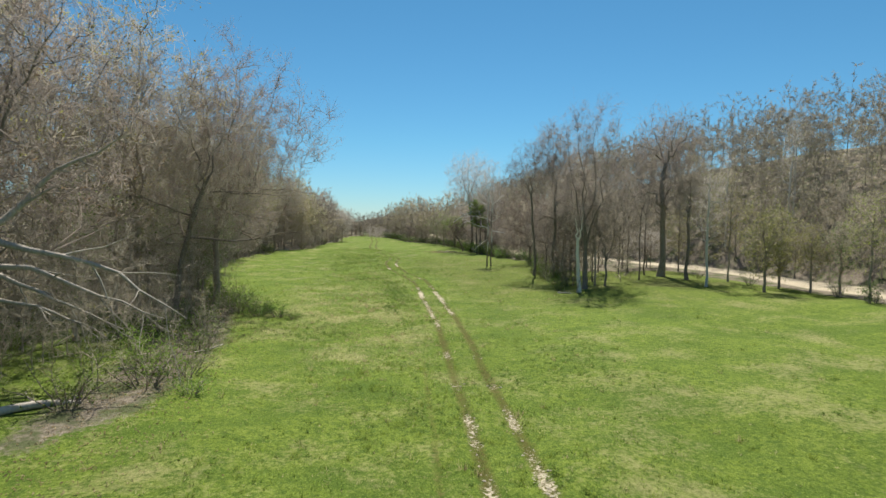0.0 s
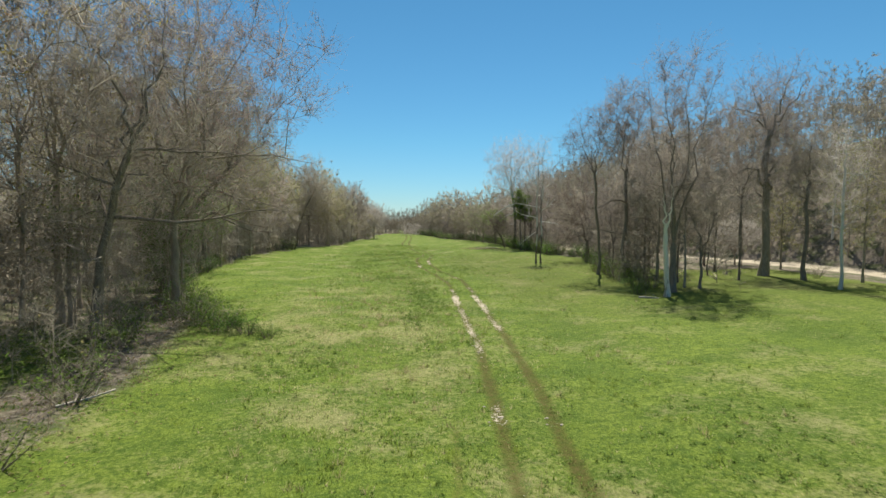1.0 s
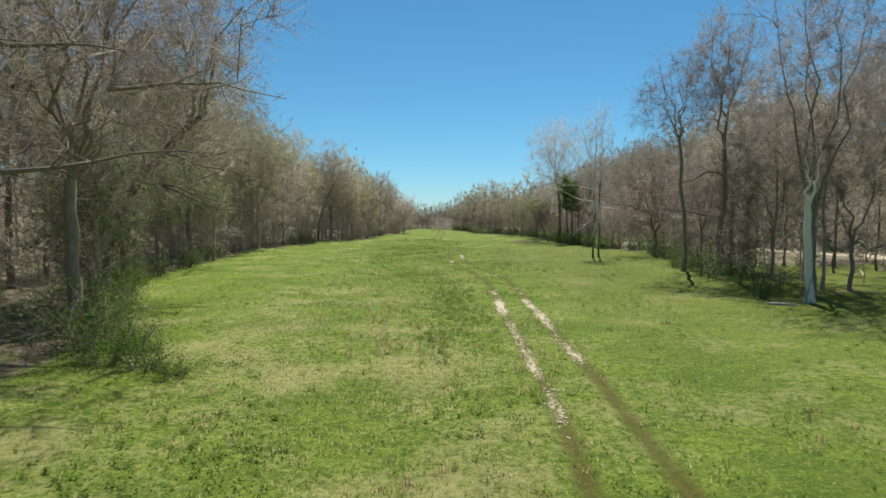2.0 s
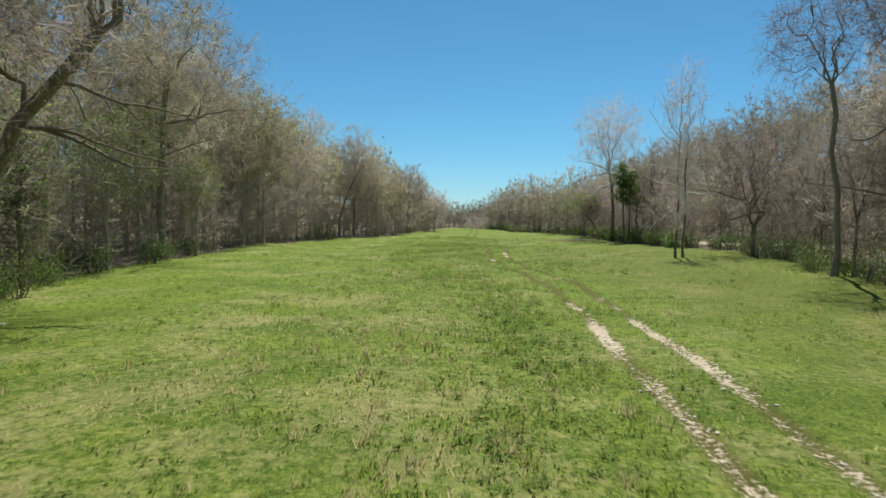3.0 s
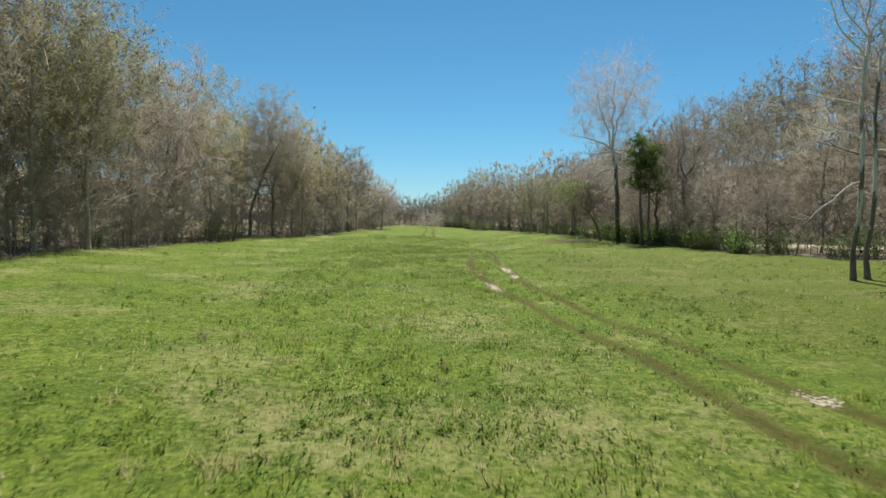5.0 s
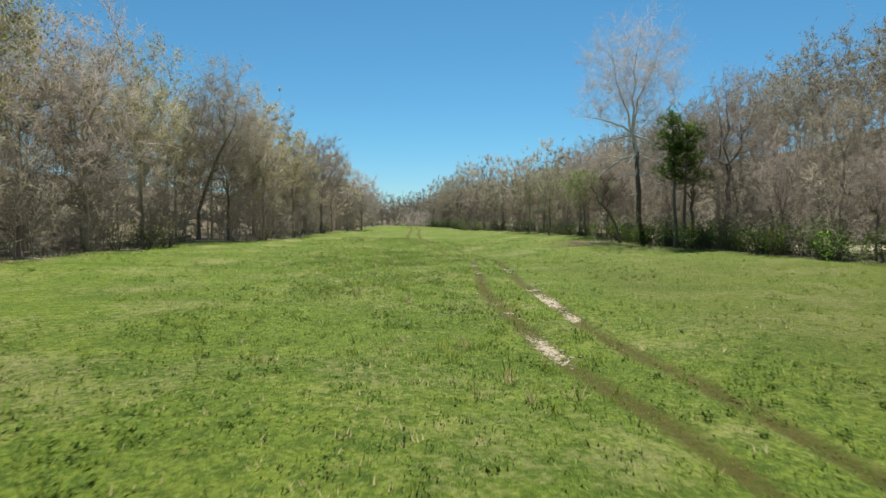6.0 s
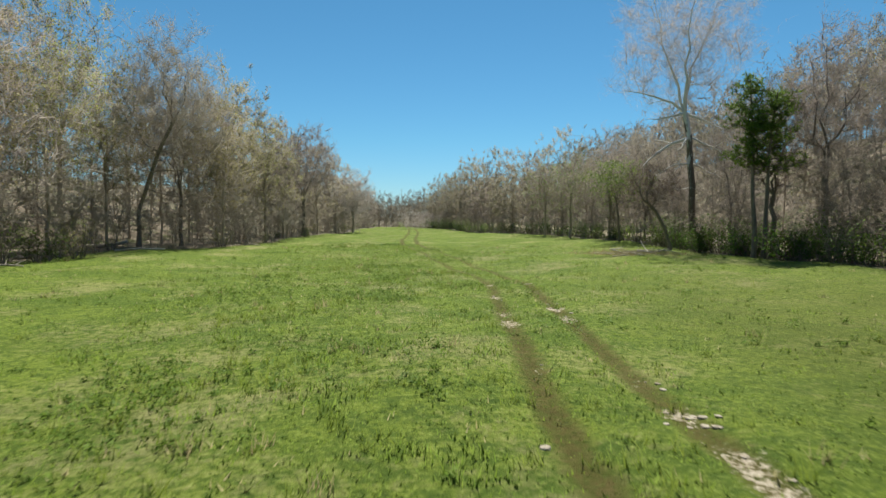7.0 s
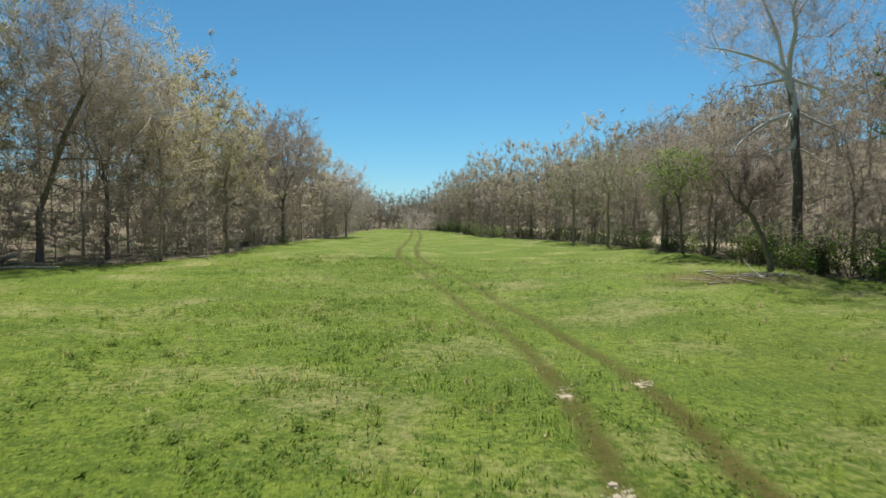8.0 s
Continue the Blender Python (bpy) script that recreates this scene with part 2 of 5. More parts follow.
# ---------------------------------------------------------------- plan of the valley
LEFT_Y = [-60, 20, 41, 50, 60, 69, 90, 110, 131, 142, 148, 152, 177, 192, 235, 262, 280, 400]
LEFT_X = [-11, -9, -10, -11, -17, -20, -21.5, -23, -22.5, -21, -15, -13, -11, -7.5, -7, -3, 2, 3]
RIGHT_Y = [-60, 45, 50, 54, 57, 65, 74, 84, 98, 112, 128, 141, 173, 202, 240, 262, 280, 400]
RIGHT_X = [43, 42, 38, 26, 20, 20.6, 21.2, 24.5, 27.5, 25.5, 26, 24.5, 22.5, 15, 12, 9, 5, 4]
LITTER_Y = [-60, 45, 62, 76, 81, 84, 98, 112, 128, 141, 173, 202, 240, 262, 280, 400]
LITTER_X = [43, 42.5, 43, 41, 29, 26, 27.5, 25.5, 26, 24.5, 22.5, 15, 12, 9, 5, 4]
ROAD_Y = [-200, 20, 54, 73, 95, 115, 138, 160, 200, 300, 500]
ROAD_X = [44, 46, 47.5, 48.5, 44, 38.5, 32, 31, 34, 31, 30]
RUT_Y = [-60, 10, 19, 25, 32, 41, 46, 56, 64, 70, 78, 89, 94, 99, 105, 112, 118, 122, 126, 134, 140, 150, 158, 170, 199, 235, 262]
RUT_X = [-2, 1.4, 2.2, 2.7, 3.3, 4.0, 4.3, 4.5, 5.0, 5.2, 4.6, 3.6, 3.2, 3.2, 3.9, 4.7, 5.3, 5.45, 5.1, 4.2, 3.4, 2.0, 1.9, 2.2, 3.7, 4.5, 4.5]
GAUGE = 1.62


def left_edge(y):
    return np.interp(y, LEFT_Y, LEFT_X)


def right_edge(y):
    return np.interp(y, RIGHT_Y, RIGHT_X)


def road_x(y):
    return np.interp(y, ROAD_Y, ROAD_X)


def rut_x(y):
    y = np.asarray(y, float)
    return (np.interp(y - 2, RUT_Y, RUT_X) + np.interp(y, RUT_Y, RUT_X) + np.interp(y + 2, RUT_Y, RUT_X)) / 3


def swell(x, y):
    return (0.16 * np.sin(x * 0.21 + 1.3 + 0.6 * np.sin(y * 0.05)) * np.sin(y * 0.13 + 0.4) + 0.07 * np.sin(x * 0.53 + y * 0.31)
            + 0.05 * np.sin(x * 0.9 - y * 0.7 + 2.0))


def rut_depth(x, y):
    """0 to 1 across the two wheel ruts."""
    c = rut_x(y)
    d = np.minimum(np.abs(x - c), np.abs(x - c - GAUGE))
    old = np.clip(0.8 - np.abs(x - c + 1.35) / 0.3, 0, 1) * np.clip((y - 10) / 4, 0, 1) * np.clip((36 - y) / 5, 0, 1)
    return np.maximum(np.clip(1.3 - d / 0.32, 0, 1) * np.clip((262 - y) / 20, 0, 1), old)


def parched(x, y):
    """0 to 1 where last year's dry grass still shows."""
    a = np.exp(-((y - 47) / 13) ** 2) * np.exp(-((x + 2.5) / 7) ** 2)
    return np.clip(1.2 * a + 0.45 * np.exp(-((y - 76) / 9) ** 2 - ((x + 1) / 6) ** 2) + 0.3 * np.exp(-((y - 24) / 7) ** 2 - ((x - 11) / 5) ** 2), 0, 1)


def ground_z(x, y):
    x, y = np.asarray(x, float), np.asarray(y, float)
    z = swell(x, y) * np.clip(1.4 - np.abs(x) / 60, 0.3, 1)
    z = z + 0.03 * np.clip(x - 8, 0, 32)
    z = z - 0.3 * np.exp(-((y - 128) / 16) ** 2)
    d = np.clip(x - road_x(y) - 3.0, 0, None)
    z = z + 27 * (1 - np.exp(-np.interp(y, [110, 180], [0.95, 0.55]) * np.maximum(d - 2, 0) / 27))
    e = np.clip(left_edge(y) - 11 - x, 0, None)
    z = z + 15 * (1 - np.exp(-0.36 * e / 15))
    return z - 0.07 * rut_depth(x, y)


# ---------------------------------------------------------------- mesh helpers
def mesh_from(name, verts, faces, mats, mat_index=None, smooth=False, normals=None):
    """A mesh from arrays of vertices and of triangles or quads."""
    me = bpy.data.meshes.new(name)
    verts, faces = np.asarray(verts, np.float32), np.asarray(faces, np.int32)
    k = faces.shape[1]
    if normals is not None:
        # blades and twigs wound to face the camera's side (-y), so they render brighter
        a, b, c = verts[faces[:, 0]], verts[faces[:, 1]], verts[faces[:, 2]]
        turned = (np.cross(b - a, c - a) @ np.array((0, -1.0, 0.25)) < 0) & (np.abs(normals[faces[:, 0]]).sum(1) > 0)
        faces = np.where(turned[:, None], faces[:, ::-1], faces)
    me.vertices.add(len(verts))
    me.vertices.foreach_set("co", verts.ravel())
    me.loops.add(faces.size)
    me.loops.foreach_set("vertex_index", faces.ravel())
    me.polygons.add(len(faces))
    me.polygons.foreach_set("loop_start", np.arange(0, faces.size, k, dtype=np.int32))
    if mat_index is not None:
        me.polygons.foreach_set("material_index", np.asarray(mat_index, np.int32))
    if smooth:
        me.polygons.foreach_set("use_smooth", np.ones(len(faces), bool))
    for m in mats:
        me.materials.append(m)
    me.update(calc_edges=True)
    if normals is not None:
        me.normals_split_custom_set_from_vertices(normals)
    return me


def foliage_normals(v, seed):
    """Normals that round a crown of fine twigs off as a whole."""
    r = np.random.default_rng(seed)
    c = np.median(v, axis=0)
    size = np.abs(v - c).mean(axis=0) + 1e-6
    return unit(0.3 * unit((v - c) / size) + (0, 0, 0.42) + 0.45 * r.normal(size=v.shape))


class Shape:
    """Collects vertices and triangles."""

    def __init__(self):
        self.v, self.f, self.m, self.n = [], [], [], 0

    def add(self, verts, tris, mat=0):
        self.v.append(np.asarray(verts, np.float32))
        t = np.asarray(tris, np.int32) + self.n
        self.f.append(t)
        self.m.append(np.full(len(t), mat, np.int32))
        self.n += len(verts)

    def tube(self, pts, radii, sides=6, mat=0, cap=False):
        pts, radii = np.asarray(pts, float), np.asarray(radii, float)
        t = np.gradient(pts, axis=0)
        t /= np.linalg.norm(t, axis=1)[:, None] + 1e-9
        ref = np.array((1.0, 0, 0)) if abs(t[0, 0]) < 0.8 else np.array((0, 1.0, 0))
        u = np.cross(t, ref)
        u /= np.linalg.norm(u, axis=1)[:, None] + 1e-9
        w = np.cross(t, u)
        a = np.linspace(0, 2 * np.pi, sides, endpoint=False)
        ring = pts[:, None] + radii[:, None, None] * (np.cos(a)[None, :, None] * u[:, None] + np.sin(a)[None, :, None] * w[:, None])
        k = len(pts)
        i = (np.arange(k - 1)[:, None] * sides + np.arange(sides)).ravel()
        j = (np.arange(k - 1)[:, None] * sides + (np.arange(sides) + 1) % sides).ravel()
        tris = np.concatenate([np.stack([i, j, j + sides], 1), np.stack([i, j + sides, i + sides], 1)])
        if cap:
            top = (k - 1) * sides + np.arange(sides)
            tris = np.concatenate([tris, np.stack([np.full(sides - 2, top[0]), top[1:-1], top[2:]], 1)])
        self.add(ring.reshape(-1, 3), tris, mat)

    def mesh(self, name, mats, smooth=True, soft=None):
        v, f, m = self.arrays()
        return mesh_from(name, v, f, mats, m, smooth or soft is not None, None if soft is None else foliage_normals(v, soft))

    def arrays(self):
        return np.concatenate(self.v), np.concatenate(self.f), np.concatenate(self.m)


def unit(v):
    return v / (np.linalg.norm(v, axis=-1, keepdims=True) + 1e-9)


def limb(rng, start, way, length, segs, rise=0.0, wobble=0.12):
    """A crooked line of points that bends up (rise > 0) or droops."""
    pts, d = [np.array(start, float)], unit(np.array(way, float))
    for _ in range(segs):
        d = unit(d + wobble * rng.normal(size=3) + np.array((0, 0, rise)))
        pts.append(pts[-1] + d * length / segs)
    return np.array(pts)


def side_way(rng, axis, angle, turn):
    """A direction that leaves an axis at an angle."""
    a = np.cross(axis, (0.3, 0.2, 0.9) if abs(axis[2]) < 0.9 else (1.0, 0, 0))
    a = unit(a)
    c = np.cross(axis, a)
    return unit(math.cos(angle) * axis + math.sin(angle) * (math.cos(turn) * a + math.sin(turn) * c))


def fine_twigs(rng, crown, bases, ways, per, length, width, mat=0, droop=0.0, stray=0.75, lift=0.15, straight=False):
    """Thin twigs as narrow tapered blades, crooked or straight. Returns their middles and tips, with their ways."""
    n = len(bases) * per
    b, w = np.repeat(bases, per, 0), np.repeat(ways, per, 0)
    d = unit(w + stray * rng.normal(size=(n, 3)) + np.array((0, 0, lift - droop)))
    ln = np.repeat(length, per)[:, None] if np.ndim(length) else length
    ln = ln * rng.uniform(0.5, 1.25, (n, 1))
    s = unit(np.cross(d, rng.normal(size=(n, 3)))) * width * rng.uniform(0.7, 1.3, (n, 1))
    bend = unit(d + 0.35 * rng.normal(size=(n, 3)) - np.array((0, 0, 1.5 * droop)))
    mid = b + d * ln * 0.5
    tip = mid + bend * ln * 0.5
    if straight:
        tip = b + d * ln
        crown.add(np.stack([b - s * 0.5, b + s * 0.5, tip], 1).reshape(-1, 3), np.arange(n)[:, None] * 3 + (0, 1, 2), mat)
        return b + d * ln * 0.5, tip, d
    v = np.stack([b - s * 0.5, b + s * 0.5, mid + s * 0.35, mid - s * 0.35, tip], 1).reshape(-1, 3)
    i = np.arange(n)[:, None] * 5
    crown.add(v, np.concatenate([i + (0, 1, 2), i + (0, 2, 3), i + (3, 2, 4)]), mat)
    return mid, tip, bend


def leaf_bits(rng, crown, at, size, mat, spread=0.08):
    """Small bent leaf or bud blades at the given places."""
    n = len(at)
    if not n:
        return
    c = at + spread * rng.normal(size=(n, 3))
    a, d = unit(rng.normal(size=(n, 3))), unit(rng.normal(size=(n, 3)))
    k = size * rng.uniform(0.6, 1.3, (n, 1))
    v = np.stack([c - a * k * 0.5, c + d * k * 0.4, c + a * k * 0.5], 1).reshape(-1, 3)
    crown.add(v, np.arange(n)[:, None] * 3 + (0, 1, 2), mat)


def curve(rng, p, way, end, segs, wobble):
    """A bent line from p, leaving along way, to its end."""
    d = np.linalg.norm(end - p)
    t = np.linspace(0, 1, segs + 1)[:, None]
    q = p + way * d * 0.45
    line = (1 - t) ** 2 * p + 2 * t * (1 - t) * q + t * t * end
    line[1:-1] += wobble * d * rng.normal(size=(segs - 1, 3))
    return line


class Skeleton:
    """Points of a tree's limbs, with their directions and thickness, to which further limbs attach."""

    def __init__(self, root):
        self.p, self.d, self.r = np.zeros((0, 3)), np.zeros((0, 3)), np.zeros(0)
        self.root = np.asarray(root, float)

    def add(self, line, rad, skip=0.3):
        d = unit(np.gradient(line, axis=0))
        t = np.linspace(skip, 1, max(2 * len(line), 5))
        s_ = np.linspace(0, 1, len(line))
        at = np.stack([np.interp(t, s_, line[:, k]) for k in range(3)], 1)
        dd = np.stack([np.interp(t, s_, d[:, k]) for k in range(3)], 1)
        self.p, self.d = np.concatenate([self.p, at]), np.concatenate([self.d, dd])
        self.r = np.concatenate([self.r, np.interp(t, s_, rad)])

    def nearest(self, ends):
        """The points from which limbs to these ends would fan out most naturally."""
        v = ends[:, None] - self.p[None]
        dist = np.linalg.norm(v, axis=2) + 1e-6
        w = unit(ends - self.root)
        turn = 1 - np.einsum("ijk,ik->ij", v, w) / dist
        lead = 1 - np.einsum("ijk,jk->ij", v, self.d) / dist
        return np.argmin(dist * (1 + 0.55 * turn + 0.25 * lead), axis=1), w


def crown_points(rng, n, centre, axes, inner, lumps):
    """Places in an uneven, rounded crown, more of them towards its outside."""
    d = unit(rng.normal(size=(n, 3)))
    r = inner + (1 - inner) * rng.random(n) ** 0.6
    bulge = 1 + 0.16 * np.sin(3.1 * d[:, 0] + lumps[0]) * np.sin(2.7 * d[:, 2] + lumps[1]) + 0.13 * np.sin(4.3 * d[:, 1] + 2.2 * d[:, 2] + lumps[2]) + 0.07 * np.sin(8 * d[:, 0] + 7 * d[:, 2] + lumps[3])
    return centre + d * axes * (r * bulge)[:, None]


def grow(seed, height, spread, low=0.3, r0=0.2, fork=0.4, leaders=3, lean=(0, 0), limbs=12, boughs=45, sprays=200, twigs=1300, per=2, tw=0.7,
         tw_w=0.02, buds=0.3, bud_size=0.09, shift=(0, 0), hang=0.0, wobble=0.07, sides=8, low_limbs=(), limb_tone=0, low_tone=None, top=1.0, deep=False):
    """A leafless or budding tree whose limbs fan out to fill a rounded crown: Shapes of its wood, and of its twigs and buds."""
    rng = np.random.default_rng(seed)
    trunk, crown = Shape(), Shape()
    lumps = rng.uniform(0, 6.28, 4)
    zf = height * fork
    foot = np.array((0, 0, -0.3))
    knee = np.array((lean[0] * zf, lean[1] * zf, zf))
    base = curve(rng, foot, np.array((0, 0, 1.0)), knee, 6, 0.005 + 0.05 * wobble)
    rad = np.linspace(1.0, 0.74, 7) * r0
    rad[0] *= 1.55
    trunk.tube(base, rad, sides)
    centre = np.array((knee[0] + shift[0], knee[1] + shift[1], height * (low + 1) / 2))
    axes = np.array((spread, spread, height * (1 - low) / 2))
    bones = Skeleton((0.6 * knee[0], 0.6 * knee[1], height * (0.72 * low + 0.08)))
    bones.add(base, rad, max(0.45, low * height / max(zf, 0.1)) if low < fork else 0.9)
    up = unit(base[-1] - base[-2])
    for k in range(leaders):
        a = 6.283 * (k + rng.uniform(-0.25, 0.25)) / leaders
        out = 0.0 if leaders == 1 else rng.uniform(0.3, 0.62)
        end = centre + axes * (out * math.cos(a), out * math.sin(a), 0.78 * top * math.sqrt(1 - out * out) * rng.uniform(0.8, 1.02))
        way = unit(up + 0.55 * unit((end - knee) * (1, 1, 0.3)))
        line = curve(rng, base[-1], way, end, 8, 0.3 * wobble)
        r = r0 * (0.74 if leaders == 1 else 0.82 / math.sqrt(leaders)) * np.linspace(1, 0.24, 9) ** 1.6
        trunk.tube(line, r, max(sides - 1, 4), limb_tone)
        bones.add(line, r, 0.06)
    for z, turn, ln, tilt, rr in low_limbs:
        spine = bones.p if z > zf else base
        p = spine[np.argmin(np.abs(spine[:, 2] - z))]
        way = np.array((math.cos(radians(turn)) * math.cos(radians(tilt)), math.sin(radians(turn)) * math.cos(radians(tilt)), math.sin(radians(tilt))))
        line = limb(rng, p, way, ln, 8, -0.02, 0.15)
        rr = np.linspace(rr, 0.015, 9)
        tone = limb_tone if low_tone is None else low_tone
        trunk.tube(line, rr, 5, tone)
        bones.add(line, rr, 0.2)
        for q in range(5):
            i = rng.integers(2, 8)
            sub = limb(rng, line[i], side_way(rng, unit(line[i + 1] - line[i]), radians(rng.uniform(30, 60)), rng.uniform(0, 6.28)), 0.35 * ln * rng.uniform(0.4, 1), 4, 0.02, 0.16)
            trunk.tube(sub, np.linspace(rr[i] * 0.5, 0.008, 5), 4, tone)
            bones.add(sub, np.linspace(rr[i] * 0.5, 0.008, 5), 0.3)
    puffs = np.zeros((0, 3))
    for count, segs, thick, thin, inner in ((limbs, 5, 0.62, 0.02, 0.5), (boughs, 4, 0.5, 0.01, 0.35)):
        ends = crown_points(rng, count, centre, axes, inner, lumps)
        puffs = np.concatenate([puffs, ends])
        for e in ends:
            (i,), (w,) = bones.nearest(e[None])
            line = curve(rng, bones.p[i], unit(0.6 * bones.d[i] + 0.7 * w), e, segs, wobble)
            r = np.linspace(max(bones.r[i] * thick, thin * 1.6), thin * 0.6, segs + 1)
            if deep:
                line = line[[0, 2, -1]]
                r = r[[0, 2, -1]]
            trunk.tube(line, r, 3 if deep else 5 if count == limbs else 4, limb_tone)
            bones.add(line, r, 0.3)
    if sprays:
        ends = crown_points(rng, sprays, centre, axes, 0.25, lumps)
        pick, w = bones.nearest(ends)
        p, d = bones.p[pick].copy(), bones.d[pick].copy()
        ln = np.linalg.norm(ends - p, axis=1)[:, None]
        mid = 0.5 * (p + ends) + 0.12 * ln * unit(d + w) + 0.06 * ln * rng.normal(size=ends.shape)
        side = unit(np.cross(ends - p, rng.normal(size=ends.shape))) * np.clip(0.012 * ln, 0.012, 0.035)
        v = np.stack([p - side, p + side, mid + 0.7 * side, mid - 0.7 * side, ends], 1).reshape(-1, 3)
        i = np.arange(sprays)[:, None] * 5
        crown.add(v, np.concatenate([i + (0, 1, 2), i + (0, 2, 3), i + (3, 2, 4)]), 0)
        for f in (0.35, 0.65, 1.0):
            bones.p = np.concatenate([bones.p, p + (ends - p) * f + 0.12 * ln * unit(d + w) * 4 * f * (1 - f)])
            bones.d = np.concatenate([bones.d, unit(ends - p)])
            bones.r = np.concatenate([bones.r, np.full(sprays, 0.012)])
    ends = crown_points(rng, twigs, centre, axes, 0.12, lumps)
    puff = rng.random(twigs) < 0.45
    ends[puff] = puffs[rng.integers(len(puffs), size=puff.sum())] + rng.normal(size=(puff.sum(), 3)) * axes * (0.24, 0.24, 0.17)
    tips, ways = [], []
    for block in np.array_split(ends, max(1, twigs // 600)):
        pick, w = bones.nearest(block)
        tips.append(bones.p[pick])
        ways.append(unit(block - bones.p[pick] + 0.5 * bones.d[pick] + (0, 0, 0.25 - hang)))
    tips, ways = np.concatenate(tips), np.concatenate(ways)
    reach = np.clip(np.linalg.norm(ends - tips, axis=1), 1.3 * tw, 3.2 * tw)
    _, t1, w1 = fine_twigs(rng, crown, tips, ways, 1, reach, tw_w * 1.2, 0, 0.4 * hang, 0.12, 0.05, deep)
    i = np.repeat(np.arange(twigs), per)
    start = tips[i] + (t1 - tips)[i] * rng.uniform(0.1, 1.0, (len(i), 1)) + 0.2 * tw * rng.normal(size=(len(i), 3))
    _, t2, w2 = fine_twigs(rng, crown, start, w1[i], 1, tw, tw_w, 0, hang, 1.0, 0.15, True)
    if buds:
        k = rng.random(len(t2)) < buds
        leaf_bits(rng, crown, t2[k] - w2[k] * tw * rng.uniform(0, 0.6, (k.sum(), 1)), bud_size, 1, 0.06)
    return trunk, crown


def part(name, me, parent, label=""):
    ob = new(name, me)
    ob.parent = parent
    if label:
        ob["label"] = label
    return ob


def tree_thing(name, label, trunk, crown, bark, twig, bud, crown_label="", group=""):
    """A tree at the origin: an Empty with its trunk and crown."""
    root = tagged(new(name), label, "tree", group)
    part("trunk", trunk.mesh(name + "_trunk", list(bark) if isinstance(bark, tuple) else [bark]), root)
    part("crown", crown.mesh(name + "_crown", [twig, bud], False, 3), root, crown_label)
    return root


def stand(ob, x, y, turn=0.0, scale=1.0, sink=0.0):
    ob.matrix_basis = Matrix.LocRotScale((x, y, float(ground_z(x, y)) - sink), Euler((0, 0, radians(turn))), (scale,) * 3)
    return ob


def place_copy(ob, x, y, turn, scale, tall=1.0):
    c = copy_thing(ob, pose(0, 0, 0))
    c.matrix_basis = Matrix.LocRotScale((x, y, float(ground_z(x, y))), Euler((0, 0, radians(turn))), (scale, scale, scale * tall))
    return c


# ---------------------------------------------------------------- the ground
def spaced(parts_, far, grow=1.25):
    """Coordinates in stretches of even steps, then ever wider out to far on both sides."""
    c = np.unique(np.concatenate([np.arange(a, b, s) for a, b, s in parts_]).round(3))
    lo, hi, s = [c[0]], [c[-1]], 3.0
    while hi[-1] < far:
        hi.append(hi[-1] + s)
        lo.append(lo[-1] - s)
        s *= grow
    return np.concatenate([lo[:0:-1], c, hi[1:]])


gx = spaced([(-60, -26, 2.0), (-26, -1, 0.8), (-1, 9, 0.22), (9, 30, 0.8), (30, 60, 1.2), (60, 130, 4.0)], 2600)
gy = spaced([(-20, 5, 2.0), (5, 145, 0.75), (145, 280, 1.5), (280, 400, 6.0)], 2600)
GX, GY = np.meshgrid(gx, gy)
GZ = ground_z(GX, GY)
nx, ny = len(gx), len(gy)
idx = np.arange(nx * ny).reshape(ny, nx)
quads = np.stack([idx[:-1, :-1], idx[:-1, 1:], idx[1:, 1:], idx[1:, :-1]], -1).reshape(-1, 4)
ground_me = mesh_from("ground", np.stack([GX, GY, GZ], -1).reshape(-1, 3), quads, [M_GROUND], None, True)


def put_attr(me, name, values):
    a = me.attributes.new(name, "FLOAT", "POINT")
    a.data.foreach_set("value", np.asarray(values, np.float32).ravel())


left_bound = np.where(GY < 44, np.interp(GY, [-60, 18, 23, 36, 44], [-13, -12.5, -9.4, -9.0, -10.2]), left_edge(GY))
inside = np.minimum(GX - left_bound, np.minimum(np.interp(GY, LITTER_Y, LITTER_X), road_x(GY) - 3) - GX)
green_floor = np.clip((-11.5 - GX) / 2.5, 0, 1) * np.clip((GX + 30) / 9, 0, 1) * np.clip((58 - GY) / 24, 0, 1)
put_attr(ground_me, "litter", np.clip(0.5 - inside / 3.0, 0, 1) * (1 - 0.62 * green_floor) * np.where(GY < 48, 0.8, 1.0))
